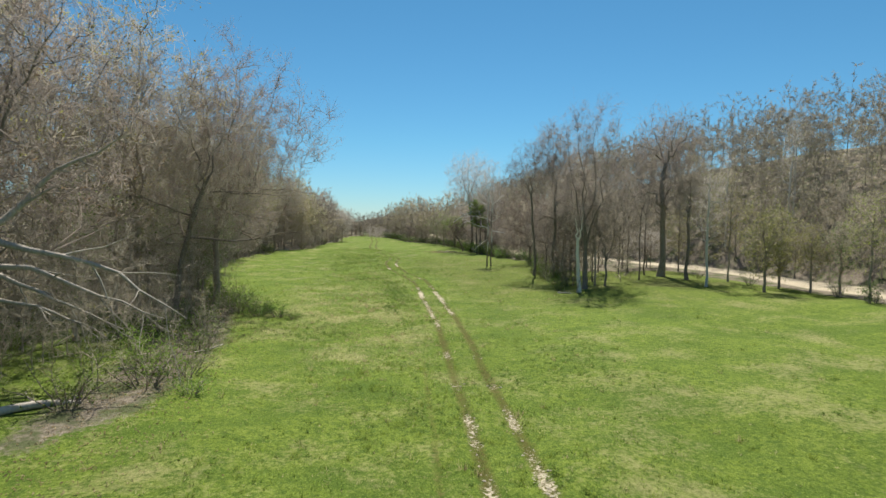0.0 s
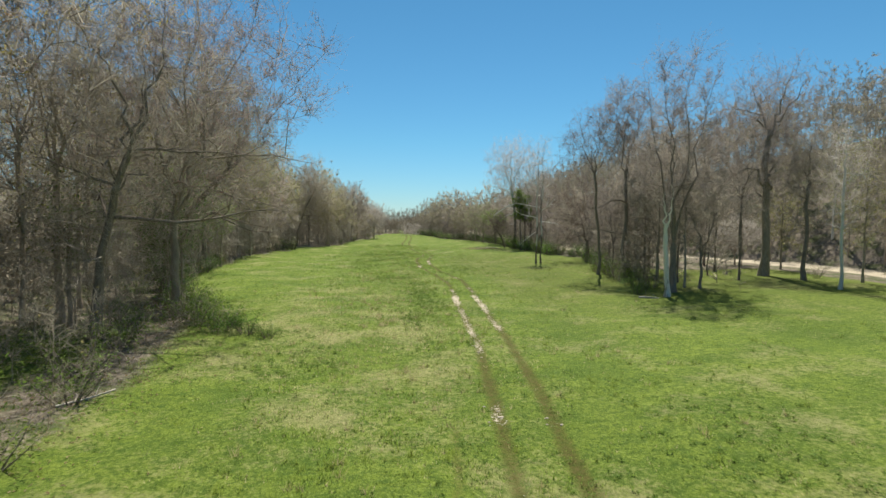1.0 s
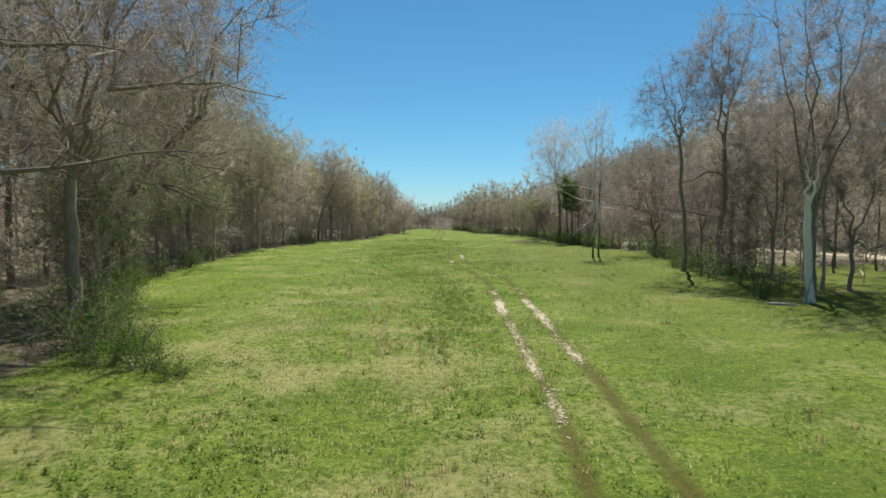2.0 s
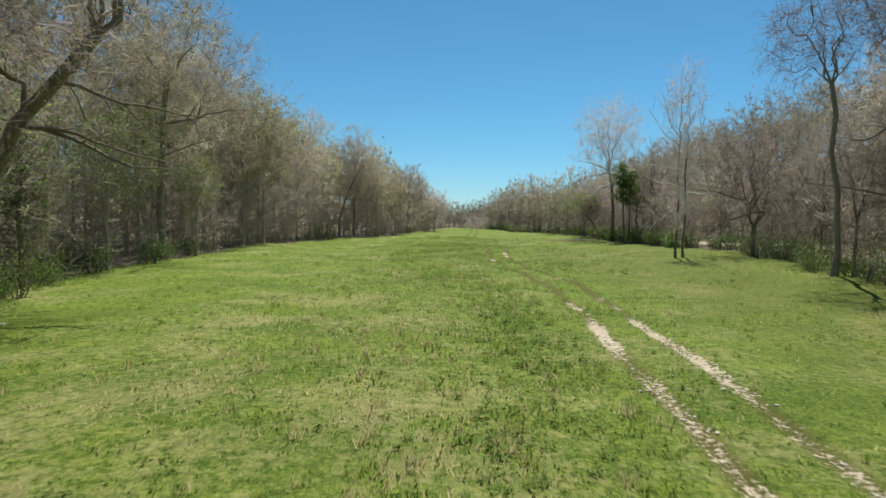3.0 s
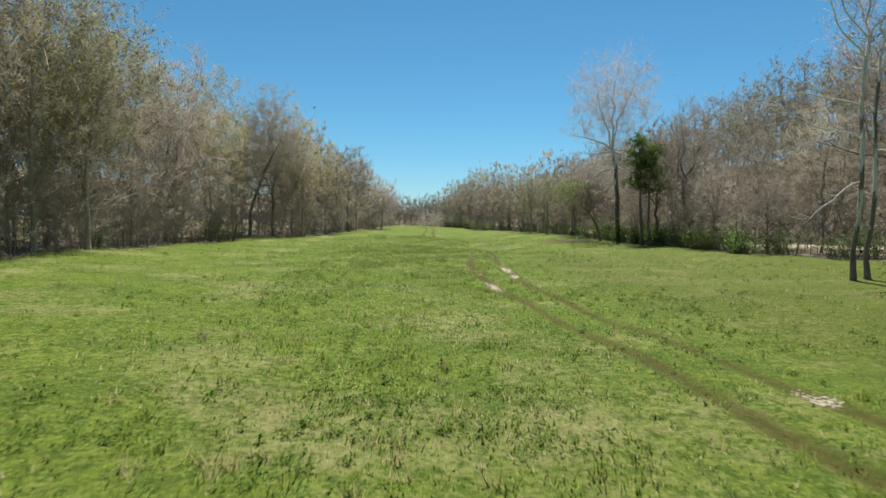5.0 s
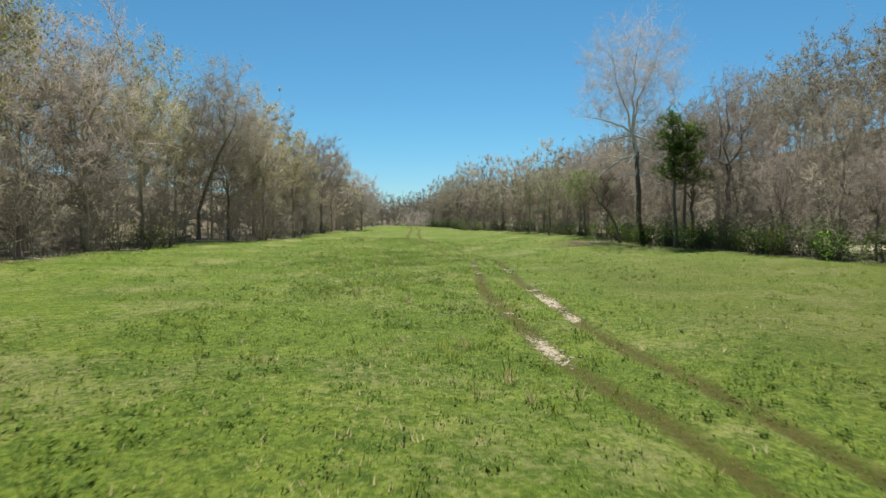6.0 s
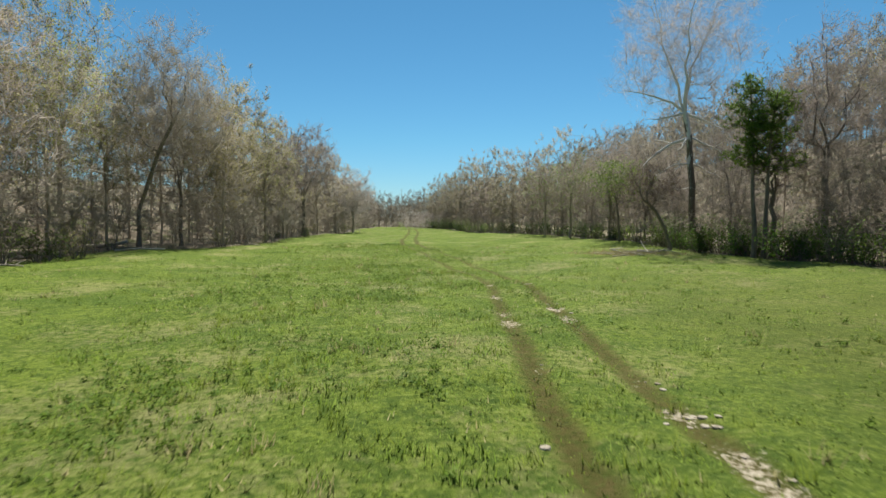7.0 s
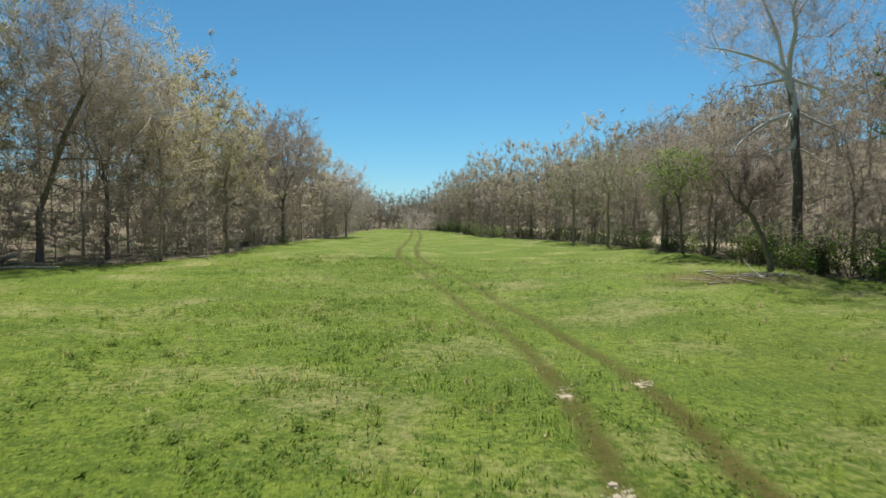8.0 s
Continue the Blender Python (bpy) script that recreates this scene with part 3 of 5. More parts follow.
# pale rubble showing in the ruts: rut (0 west, 1 east), middle, half length, strength
ROCKY = [(0, 14, 3, 0.8), (0, 20, 3, 0.7), (1, 16, 3, 0.8), (1, 21, 2.5, 0.7), (0, 26, 1.6, 0.7), (1, 25.8, 1.2, 0.5), (1, 31.2, 1.2, 0.5), (0, 32.2, 1.4, 0.7), (0, 41.5, 2, 0.8), (0, 46, 3, 0.9),
         (1, 48, 2.5, 0.8), (0, 51, 3, 0.8), (1, 53.5, 3.5, 1.0), (0, 57, 4, 0.95), (1, 58.5, 3.5, 1.0), (0, 63, 3, 0.8), (1, 63, 2, 0.6), (1, 66.5, 1.2, 0.6), (0, 71.6, 1.0, 0.7), (1, 75.6, 0.7, 0.9),
         (0, 91, 1.2, 1.0), (0, 92.3, 0.6, 0.8), (0, 94.8, 0.6, 0.6), (0, 96.7, 0.5, 0.6), (0, 98.4, 0.4, 0.6), (1, 94.4, 0.9, 0.9), (1, 96.2, 0.8, 1.0), (1, 97.6, 0.9, 0.9), (1, 99.3, 0.6, 0.8), (1, 101, 0.4, 0.6),
         (0, 102, 0.4, 0.7), (0, 106.6, 0.7, 1.0), (0, 108.6, 0.8, 0.9), (0, 112.2, 0.6, 0.95), (0, 116.3, 0.6, 1.0), (1, 107.4, 0.8, 0.9), (1, 109.3, 0.7, 0.9), (1, 110.6, 0.4, 0.7), (1, 116.6, 0.45, 0.8)]
stony = np.zeros_like(GX)
for side, y0, half, k in ROCKY:
    across = np.abs(GX - rut_x(GY) - side * GAUGE) / 0.34
    along = np.abs(GY - y0) / half
    stony = np.maximum(stony, k * np.clip(1.35 - across, 0, 1) * np.clip(1.35 - along, 0, 1))
put_attr(ground_me, "rut", rut_depth(GX, GY) * np.interp(GY, [0, 40, 62, 74, 112, 122, 130, 142, 150, 165], [0.72, 0.72, 0.72, 0.82, 0.78, 0.72, 0.6, 0.6, 0.85, 0.7]))
put_attr(ground_me, "stony", stony)
put_attr(ground_me, "straw", parched(GX, GY))
# grass turns darker and browner to the right of the ruts
put_attr(ground_me, "dull", 0.55 * np.clip((GX - rut_x(GY) - 2.2) / 4.0, 0, 1) * np.clip((GY - 40) / 25, 0, 1) * np.clip((128 - GY) / 20, 0, 1))
put_attr(ground_me, "road", np.clip(1.15 - np.abs(GX - road_x(GY) - 1.4) / 4.4, 0, 1))
ground = tagged(new("ground", ground_me), "green spring meadow with two muddy wheel ruts between woods", "meadow", kind="structure")

# ---------------------------------------------------------------- kinds of trees
PROTO = []
EDGE = dict(height=16, limbs=12, boughs=36, sprays=90, twigs=680, per=10, tw=0.56, tw_w=0.028)
SPECS = [
    (dict(seed=11, spread=4.8, low=0.14, r0=0.15, fork=0.35, leaders=3, buds=0.42, bud_size=0.2), M_BARK, M_TWIG, M_BUD_OLIVE, "grey leafless forest tree with first olive buds"),
    (dict(seed=12, spread=4.5, low=0.2, r0=0.16, fork=0.3, leaders=4, buds=0.1), M_BARK_DARK, M_TWIG_MAUVE, M_BUD_TAN, "forked grey leafless forest tree"),
    (dict(seed=13, spread=4.2, low=0.2, r0=0.14, fork=0.5, leaders=3, buds=0.65, bud_size=0.23), M_BARK, M_TWIG, M_BUD_OLIVE, "slender forest tree with olive-yellow spring buds"),
    (dict(seed=14, spread=5.0, low=0.15, r0=0.17, fork=0.22, leaders=2, buds=0.05, wobble=0.11), M_BARK_DARK, M_TWIG_SHADED, M_BUD_TAN, "dark-barked leafless tree with a double stem"),
    (dict(seed=15, spread=4.8, low=0.28, r0=0.15, fork=0.42, leaders=4, buds=0.8, bud_size=0.2), M_BARK, M_TWIG, M_BUD_LIME, "forest tree in fresh yellow-green bud"),
    (dict(seed=16, spread=4.6, low=0.15, r0=0.15, fork=0.4, leaders=3, buds=0.25, bud_size=0.18), M_BARK, M_TWIG_MAUVE, M_BUD_TAN, "forest tree with tan-brown spring catkins"),
    (dict(seed=17, spread=3.4, low=0.3, r0=0.12, fork=0.6, leaders=2, buds=0.05), M_BARK_PALE, M_TWIG, M_BUD_TAN, "slim pale-barked leafless tree"),
]
for spec, bark, twig, bud, label in SPECS:
    t_, c_ = grow(**EDGE, **spec)
    PROTO.append(tree_thing("forest_tree", label, t_, c_, bark, twig, bud, group="trees of the wood's edge"))


FAR = len(PROTO)
LIGHT = dict(height=16, limbs=9, boughs=26, sprays=30, twigs=260, per=22, tw=0.42, tw_w=0.056, sides=5)
for spec, bark, twig, bud, label in (
    (dict(seed=21, spread=5.0, low=0.12, r0=0.14, buds=0.3, bud_size=0.2), M_BARK, M_TWIG, M_BUD_OLIVE, "distant grey-olive budding tree of the valley wood"),
    (dict(seed=22, spread=4.8, low=0.12, r0=0.15, fork=0.3, leaders=4, buds=0.2, bud_size=0.13), M_BARK, M_TWIG_MAUVE, M_BUD_TAN, "distant forked grey tree of the valley wood"),
    (dict(seed=23, spread=4.8, low=0.14, r0=0.13, buds=0.4, bud_size=0.24), M_BARK, M_TWIG, M_BUD_LIME, "distant tree in pale yellow-green bud"),
):
    t_, c_ = grow(**LIGHT, **spec)
    PROTO.append(tree_thing("forest_tree", label, t_, c_, bark, twig, bud, group="trees of the wood's edge"))


def left_height(y):
    return np.interp(y, [0, 60, 140, 150, 200, 235, 290], [19, 21, 22, 18.5, 17, 13, 9])


def right_height(y):
    return np.interp(y, [50, 85, 95, 145, 160, 230, 262, 300], [13, 12, 10.5, 11, 14, 16, 14, 9])


rng = np.random.default_rng(5)
used = set()


def forest_tree(x, y, h, kinds):
    k = int(rng.choice(kinds)) if y < 165 else FAR + int(rng.choice([0, 0, 1, 1, 2]))
    s = h / 16.0
    turn, tall = rng.uniform(0, 360), rng.uniform(0.92, 1.08)
    if k not in used:
        used.add(k)
        PROTO[k].matrix_basis = Matrix.LocRotScale((x, y, float(ground_z(x, y))), Euler((0, 0, radians(turn))), (s, s, s * tall))
    else:
        place_copy(PROTO[k], x, y, turn, s, tall)


HEROES = [(-17.5, 27.5), (-14.5, 44), (-13.5, 51), (21, 58), (22.5, 60), (19.3, 90.5), (25.6, 140), (25.5, 130), (20.9, 73), (22.3, 70.5),
          (-21.6, 83.5), (-25.8, 98.5), (26.6, 93.5), (-21.5, 146), (-11.5, 176), (-6, 197), (21.5, 143), (37.3, 69.5), (36.7, 64)]


def clear_of(x, y, r=2.0):
    return all((x - a) ** 2 + (y - b) ** 2 > r * r for a, b in HEROES)


LEFT_KINDS, RIGHT_KINDS = [0, 2, 4, 5, 0, 2, 1], [1, 3, 6, 3, 3, 1]
for depth, step, lift in ((2.0, 8.0, 0.76), (5.5, 8.0, 0.98)):
    y = 19.0
    while y < 270:
        x = left_edge(y) - depth + rng.uniform(-1.2, 1.2)
        if clear_of(x, y) and y > (85 if depth < 3 else 57):
            forest_tree(x - (2.0 if y < 42 else 0), y + rng.uniform(-1, 1), left_height(y) * lift * rng.uniform(0.85, 1.15) * (1.1 if y < 60 else 1), LEFT_KINDS)
        y += step * rng.uniform(0.7, 1.3) * (1 if y < 190 else 1.4)
    y = 61.0
    while y < 270:
        x = right_edge(y) + depth * 0.8 + rng.uniform(-0.8, 0.8)
        if clear_of(x, y) and abs(x - road_x(y)) > 2.8 and (y > 80 or x < 0.54 * (y - 14)):
            forest_tree(x, y + rng.uniform(-1, 1), right_height(y) * lift * rng.uniform(0.85, 1.15), RIGHT_KINDS)
        y += step * rng.uniform(0.7, 1.3) * (1 if y < 190 else 1.4)


for x, y, h in ((-23.2, 104, 18), (-22.6, 109, 18.5), (-25, 114, 19.5)):
    forest_tree(x, y, h, [4])
for x, y, h in ((-20, 33, 23), (-24, 37, 24), (-18.5, 48.5, 23.5), (-23.5, 46, 24)):
    forest_tree(x, y, h, [0, 1, 5])
for x, y, h in ((24.4, 61.8, 14), (24.2, 66.5, 12.5), (25.4, 74.5, 13), (27.5, 76.0, 15)):
    forest_tree(x, y, h * rng.uniform(0.9, 1.1), [6])


# ---------------------------------------------------------------- the woods further in, too many to count
def wood_sapling(seed, height, limbs, twigs, width, length, buds, low=0.18, stem=0.13):
    """A light forest tree for the depth of the woods: stem, ascending limbs, sprays of twigs."""
    r = np.random.default_rng(seed)
    s = Shape()
    pts = limb(r, (0, 0, -0.3), (0.06 * r.normal(), 0.06 * r.normal(), 1), height, 5, 0.04, 0.07)
    s.tube(pts, stem * np.linspace(1, 0.12, 6), 4, 0)
    f = low + (0.97 - low) * np.sort(r.random(limbs)) ** 0.8
    base = np.stack([np.interp(f, np.linspace(0, 1, 6), pts[:, k]) for k in range(3)], 1)
    a = r.uniform(0, 6.28, limbs)
    ways = unit(np.stack([np.cos(a), np.sin(a), r.uniform(0.5, 1.3, limbs)], 1))
    mid, tip, way = fine_twigs(r, s, base, ways, 1, height * 0.33 * (1.1 - 0.6 * f), 0.005 * height, 0, 0, 0.3, 0.1)
    src = np.concatenate([mid, tip, 0.5 * (mid + tip)])
    wy = np.concatenate([way] * 3)
    m2, t2, w2 = fine_twigs(r, s, src, wy, max(twigs // (3 * limbs), 1), length, width, 1, 0, 1.1, 0.1, True)
    if buds:
        k = r.random(len(t2)) < buds
        leaf_bits(r, s, t2[k], 0.12, 2, 0.2)
    v = s.arrays()[0]
    return s.arrays() + (foliage_normals(v, seed),)


def wood_tree(seed, height, spread, low, limbs, boughs, twigs, per, tw, width, buds, bud_size, stem=0.13, leaders=2, fork=0.4):
    """A forest tree for the depth of the woods, as arrays with normals that round its crown off."""
    wood, crown = grow(seed, height, spread, low, stem, fork, leaders, (0, 0), limbs, boughs, 0, twigs, per, tw, width, buds, bud_size, sides=4, deep=True)
    (v1, f1, _), (v2, f2, m2) = wood.arrays(), crown.arrays()
    soft = np.concatenate([np.zeros_like(v1), foliage_normals(v2, seed)])
    return np.concatenate([v1, v2]), np.concatenate([f1, f2 + len(v1)]), np.concatenate([np.zeros(len(f1), np.int32), m2 + 1]), soft


BUDDING = (0.15, 0.6, 0.9, 0.3, 0.8, 0.45)
CLOSE_BY = [wood_tree(40 + k, 16, 4.4, 0.12, 8, 22, 240, 9, 0.5, 0.026, b, 0.12, 0.1, 2 + k % 3) for k, b in enumerate(BUDDING)]
MEDIUM = [wood_tree(140 + k, 16, 4.8, 0.08, 5, 8, 100, 14, 0.6, 0.076, 0.25 * b, 0.25, 0.1, 2) for k, b in enumerate(BUDDING)]
FINE = [wood_tree(240 + k, 16, 4.6, 0.1, 6, 12, 140, 11, 0.56, 0.05, 0.4 * b, 0.22, 0.09, 2) for k, b in enumerate(BUDDING)]
LOW = [wood_tree(340 + k, 16, 5.0, 0.08, 4, 6, 56, 10, 0.75, 0.12, 0.25 * b, 0.26, 0.11) for k, b in enumerate(BUDDING)]
THIN = [wood_sapling(65 + k, 3.2, 14, 210, 0.0075, 0.5, 0.15, 0.03, 0.014) for k in range(3)]
BRUSH = [wood_sapling(60 + k, 3.2, 8, 48, 0.026, 0.7, b, 0.04, 0.02) for k, b in enumerate((0.0, 0.25, 0.0, 0.1))]


def scatter(name, label, category, protos, size, spots, mats, near=None):
    sv, sf, sm, sn_, n = [], [], [], [], 0
    for x, y, h, *deep in spots:
        kinds = protos if not near or y > 165 else MEDIUM if deep and deep[0] else near
        if x < 0 and y < 62 and near is FINE:
            kinds = CLOSE_BY
        elif y < 62 and protos is BRUSH:
            kinds = THIN
        v, f, m, soft = kinds[rng.integers(len(kinds))]
        a, s = rng.uniform(0, 6.28), h / size
        rot = np.array([[math.cos(a), -math.sin(a), 0], [math.sin(a), math.cos(a), 0], [0, 0, 1]])
        sv.append(v @ rot.T * s + (x, y, float(ground_z(x, y))))
        sf.append(f + n)
        sm.append(m)
        sn_.append(soft @ rot.T)
        n += len(v)
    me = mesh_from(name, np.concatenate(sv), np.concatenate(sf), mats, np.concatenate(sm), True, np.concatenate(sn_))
    return tagged(new(name, me), label, category, kind="stuff")


spots = []
for y in np.arange(8, 300, 5.6):
    for depth in (8.5, 13.5, 19, 26, 36):
        yy = y + rng.uniform(-2.1, 2.1)
        if (yy < 46 and depth < 9) or (50 < yy < 86 and rng.random() < 0.4) or (depth > 30 and rng.random() < 0.3):
            continue
        spots.append((float(left_edge(yy)) - depth + rng.uniform(-1.8, 1.8), yy, float(left_height(yy)) * rng.uniform(0.8, 1.12) * (1.12 if yy < 58 else 1), depth > 28 and yy > 62))
scatter("woodland", "grey leafless spring woods with olive buds", "woods", LOW, 16, spots, [M_BARK, M_TWIG_WOODS, M_BUD_OLIVE], FINE)
spots = []
for y in np.arange(12, 320, 4.9):
    for d in (5.5, 10.5, 16.5, 23, 30, 38, 48):
        yy = y + rng.uniform(-2.4, 2.4)
        spots.append((float(road_x(yy)) + d + rng.uniform(-2, 2), yy, rng.uniform(12.5, 17.5) * (0.75 if yy > 270 else 1), d > 17))
scatter("hillside_woodland", "bare brown spring woods covering the hillside", "woods", LOW, 16, spots[::3] + spots[1::3], [M_BARK, M_TWIG_HILL, M_BUD_OLIVE], FINE)
scatter("budding_woodland", "hillside trees in pale yellow-green bud", "woods", LOW, 16, spots[2::3], [M_BARK_PALE, M_TWIG_HILL, M_BUD_LIME], FINE)
spots = []
for y in np.arange(80, 290, 5.2):
    for d in (8, 13, 18):
        yy = y + rng.uniform(-1.8, 1.8)
        x = float(right_edge(yy)) + d + rng.uniform(-1.5, 1.5)
        if x < road_x(yy) - 3.5:
            spots.append((x, yy, float(right_height(yy)) * rng.uniform(0.7, 1.05)))
for y in np.arange(266, 300, 6):
    for x in np.arange(-14, 34, 2.7):
        spots.append((x + rng.uniform(-2, 2), y + rng.uniform(-3, 3), 9.5 + 0.2 * abs(x) + rng.uniform(-1.5, 1.5)))
scatter("bottom_woodland", "leafless woods of the valley bottom, grey-brown twigs darkened for shade", "woods", LOW, 16, spots, [M_BARK, M_TWIG_SHADED, M_BUD_OLIVE], FINE)
spots = []
for y in np.arange(16, 285, 1.3):
    for side in (0, 1):
        for k in range(1):
            yy = y + rng.uniform(-0.5, 0.5)
            d = rng.uniform(-0.4, 1) ** 2 * 7
            if yy < 50 and rng.random() < 0.5:
                continue
            if side == 0:
                spots.append((float(left_edge(yy)) - d, yy, rng.uniform(1.2, 4.2)))
            elif yy > 58:
                spots.append((float(right_edge(yy)) + d, yy, rng.uniform(1.0, 3.8)))
SAPLING = [wood_tree(70 + k, 8, 2.6, 0.04, 5, 8, 85, 10, 0.48, 0.034, b, 0.07, 0.045, 3, 0.15) for k, b in enumerate((0.0, 0.1, 0.3))]
young, thicket = [], []
for y in np.arange(58, 262, 1.2):
    yy = y + rng.uniform(-0.6, 0.6)
    if y < 175 or rng.random() < 0.5:
        if y > 86 or rng.random() < 0.3:
            young.append((float(left_edge(yy)) - rng.uniform(-0.8, 3.5), yy, rng.uniform(3, 8.5)))
        if y > 68:
            thicket.append((float(right_edge(yy)) + rng.uniform(0.6, 5), yy, rng.uniform(3, 6.5)))
scatter("edge_saplings", "thin twiggy saplings crowding the wood's edge", "saplings", SAPLING, 8, young, [M_BARK, M_TWIG_WOODS, M_BUD_OLIVE])
# same saplings as the left edge, coloured darker to stand in for shade
scatter("thicket", "brown twiggy thicket under the trees, colour darkened for shade", "thicket", SAPLING, 8, thicket, [M_BARK_DARK, M_TWIG_SHADED, M_BUD_OLIVE])
FRONT = [wood_tree(75 + k, 8, 2.6, 0.04, 7, 20, 220, 6, 0.4, 0.012, b, 0.05, 0.035, 3, 0.15) for k, b in enumerate((0.05, 0.3, 0.5))]
front = [(float(left_edge(y)) - rng.uniform(2.5, 9), y, rng.uniform(4, 10)) for y in np.arange(25, 50, 0.9)]
scatter("edge_saplings", "fine twiggy saplings among green undergrowth", "saplings", FRONT, 8, front, [M_BARK, M_TWIG_WOODS, M_BUD_OLIVE])
OPEN = [wood_tree(80 + k, 16, 4.0, 0.3, 7, 20, 160, 6, 0.7, 0.03, b, 0.09, 0.11, 3, 0.5) for k, b in enumerate((0.05, 0.2, 0.1))]
grove = [(x + rng.uniform(-1.2, 1.2), y + rng.uniform(-1.5, 1.5), rng.uniform(11, 15.5)) for y in (66, 71, 76, 81) for x in np.arange(25.5, 40, 5.2)]
scatter("grove", "open grove of bare brown trees beside the road", "trees", OPEN, 16, [p for p in grove if clear_of(p[0], p[1], 1.5)], [M_BARK_DARK, M_TWIG_WOODS, M_BUD_RED])
UNDER = [wood_tree(50 + k, 6, 2.3, 0.02, 3, 5, 48, 7, 0.5, 0.062, 0.4 * b, 0.12, 0.04, 2, 0.12) for k, b in enumerate((0.0, 0.5, 0.2))]
under = []
for y in np.arange(14, 270, 1.9):
    yy = y + rng.uniform(-1, 1)
    for near_, far_ in ((2.5, 7), (7, 15)):
        under.append((float(left_edge(yy)) - rng.uniform(near_ if yy > 60 else 8, far_ if yy > 60 else 16), yy, rng.uniform(4, 8.5)))
    if yy > 62:
        under.append((float(right_edge(yy)) + rng.uniform(1.5, 9), yy, rng.uniform(3.5, 6.5)))
    if yy < 150:
        under.append((float(road_x(yy)) + rng.uniform(6, 11), yy, rng.uniform(3, 6.5)))
        under.append((float(road_x(yy)) + rng.uniform(11, 24), yy, rng.uniform(5, 9)))
        under.append((float(road_x(yy)) + rng.uniform(24, 44), yy, rng.uniform(6, 10)))
under += [(x + rng.uniform(-0.8, 0.8), rng.uniform(263, 276), rng.uniform(6, 9)) for x in np.arange(-8, 24, 0.55)]
under = [p for p in under if abs(p[0] - road_x(p[1]) - 1.0) > 4.2]
scatter("understorey", "thin bare saplings under the trees", "saplings", UNDER, 6, under, [M_BARK, M_TWIG, M_BUD_OLIVE])
scatter("brush", "tangled bare brush along the wood's edge", "brush", BRUSH, 3.2, [p for p in spots if p[0] < left_edge(p[1]) + 2], [M_TWIG, M_TWIG, M_BUD_OLIVE])
# the right-hand brush repeats the left in darker twigs, as painted shade
scatter("brush", "brown brush at the foot of the trees, darkened for shade", "brush", BRUSH, 3.2, [p for p in spots if p[0] > left_edge(p[1]) + 2], [M_TWIG_HILL, M_TWIG_HILL, M_BUD_OLIVE])


pale = [(rng.uniform(1, 17), rng.uniform(236, 268), rng.uniform(2.5, 5)) for _ in range(110)]
scatter("pale_saplings", "pale dry saplings at the meadow's far end", "saplings", BRUSH, 3.2, pale, [M_TWIG_PALE, M_TWIG_PALE, M_BUD_LIME])


# ---------------------------------------------------------------- trees that stand out
def hero(name, label, x, y, bark, twig, bud, turn=0, crown_label="", **spec):
    t_, c_ = grow(**{"per": 10, **spec})
    return stand(tree_thing(name, label, t_, c_, bark, twig, bud, crown_label), x, y, turn)


hero("sycamore", "tall white-limbed sycamore with a flaking brown trunk", 26.3, 140.2, (M_SYC, M_SYC_LIMB), M_TWIG_PALE, M_BUD_TAN, seed=104, height=23.8, spread=6.2, low=0.44, r0=0.31, fork=0.47,
     leaders=3, lean=(-0.085, 0.0), limbs=16, boughs=70, sprays=330, twigs=1900, per=9, tw=0.8, tw_w=0.016, buds=0.25, bud_size=0.05, limb_tone=1, wobble=0.05,
     low_limbs=((11.1, 170, 5.6, 34, 0.14), (11.0, 190, 3.8, 8, 0.13), (10.8, 0, 3.4, -14, 0.13), (10.2, 15, 3.6, -10, 0.1), (9.5, 178, 6.2, -6, 0.16), (9.3, -5, 4.2, 2, 0.12), (8.6, 200, 2.6, -24, 0.09),
                (7.8, 5, 3.0, -4, 0.08), (7.0, 186, 3.6, -18, 0.09), (6.0, 20, 1.8, -10, 0.04), (5.4, 160, 1.8, -30, 0.04)))
hero("crooked_tree", "dark crooked tree leaning over low brush", 23.6, 138.6, M_BARK_DARK, M_TWIG_DARK, M_BUD_OLIVE, seed=106, height=7.5, spread=2.4, low=0.4, r0=0.17, fork=0.5, leaders=2, lean=(-0.5, 0),
     limbs=8, boughs=20, sprays=60, twigs=400, tw=0.5, tw_w=0.0232, wobble=0.12, buds=0.3)
M_TWIN = bark_material("bark_twin_sycamore", (0.1, 0.08, 0.065), (0.28, 0.235, 0.19), (0.74, 0.71, 0.64), 0.0, 11.0)
twin = tagged(new("sycamore"), "slim twin-stemmed sycamore, white above, dark below", "tree")
for k, (dx, h, sd) in enumerate(((-0.3, 16.8, 111), (0.35, 15.8, 112))):
    limbs_ = ((4.6, 185, 3.0, 0, 0.035), (6.0, 178, 4.4, 14, 0.042), (7.2, 172, 4.2, 26, 0.042), (8.4, 186, 4.4, 38, 0.042), (10.0, 176, 4.4, 50, 0.04)) if k == 0 else ((5.0, 10, 2.4, 10, 0.04), (7.5, -20, 2.4, 32, 0.045), (9.5, 10, 2.4, 48, 0.04))
    t_, c_ = grow(seed=sd, height=h, spread=1.9, low=0.42, r0=0.1, fork=0.55, leaders=1, limbs=10, boughs=26, sprays=110, twigs=600, tw=0.6, tw_w=0.0145, buds=0.05, bud_size=0.05, wobble=0.04, low_limbs=limbs_, limb_tone=1)
    for shape in (t_, c_):
        shape.v = [v + np.array((dx, 0, 0), np.float32) for v in shape.v]
    part("trunk", t_.mesh("twin_trunk", [M_TWIN, M_SYC_LIMB]), twin)
    part("crown", c_.mesh("twin_crown", [M_TWIG_PALE, M_BUD_TAN], False, 6), twin)
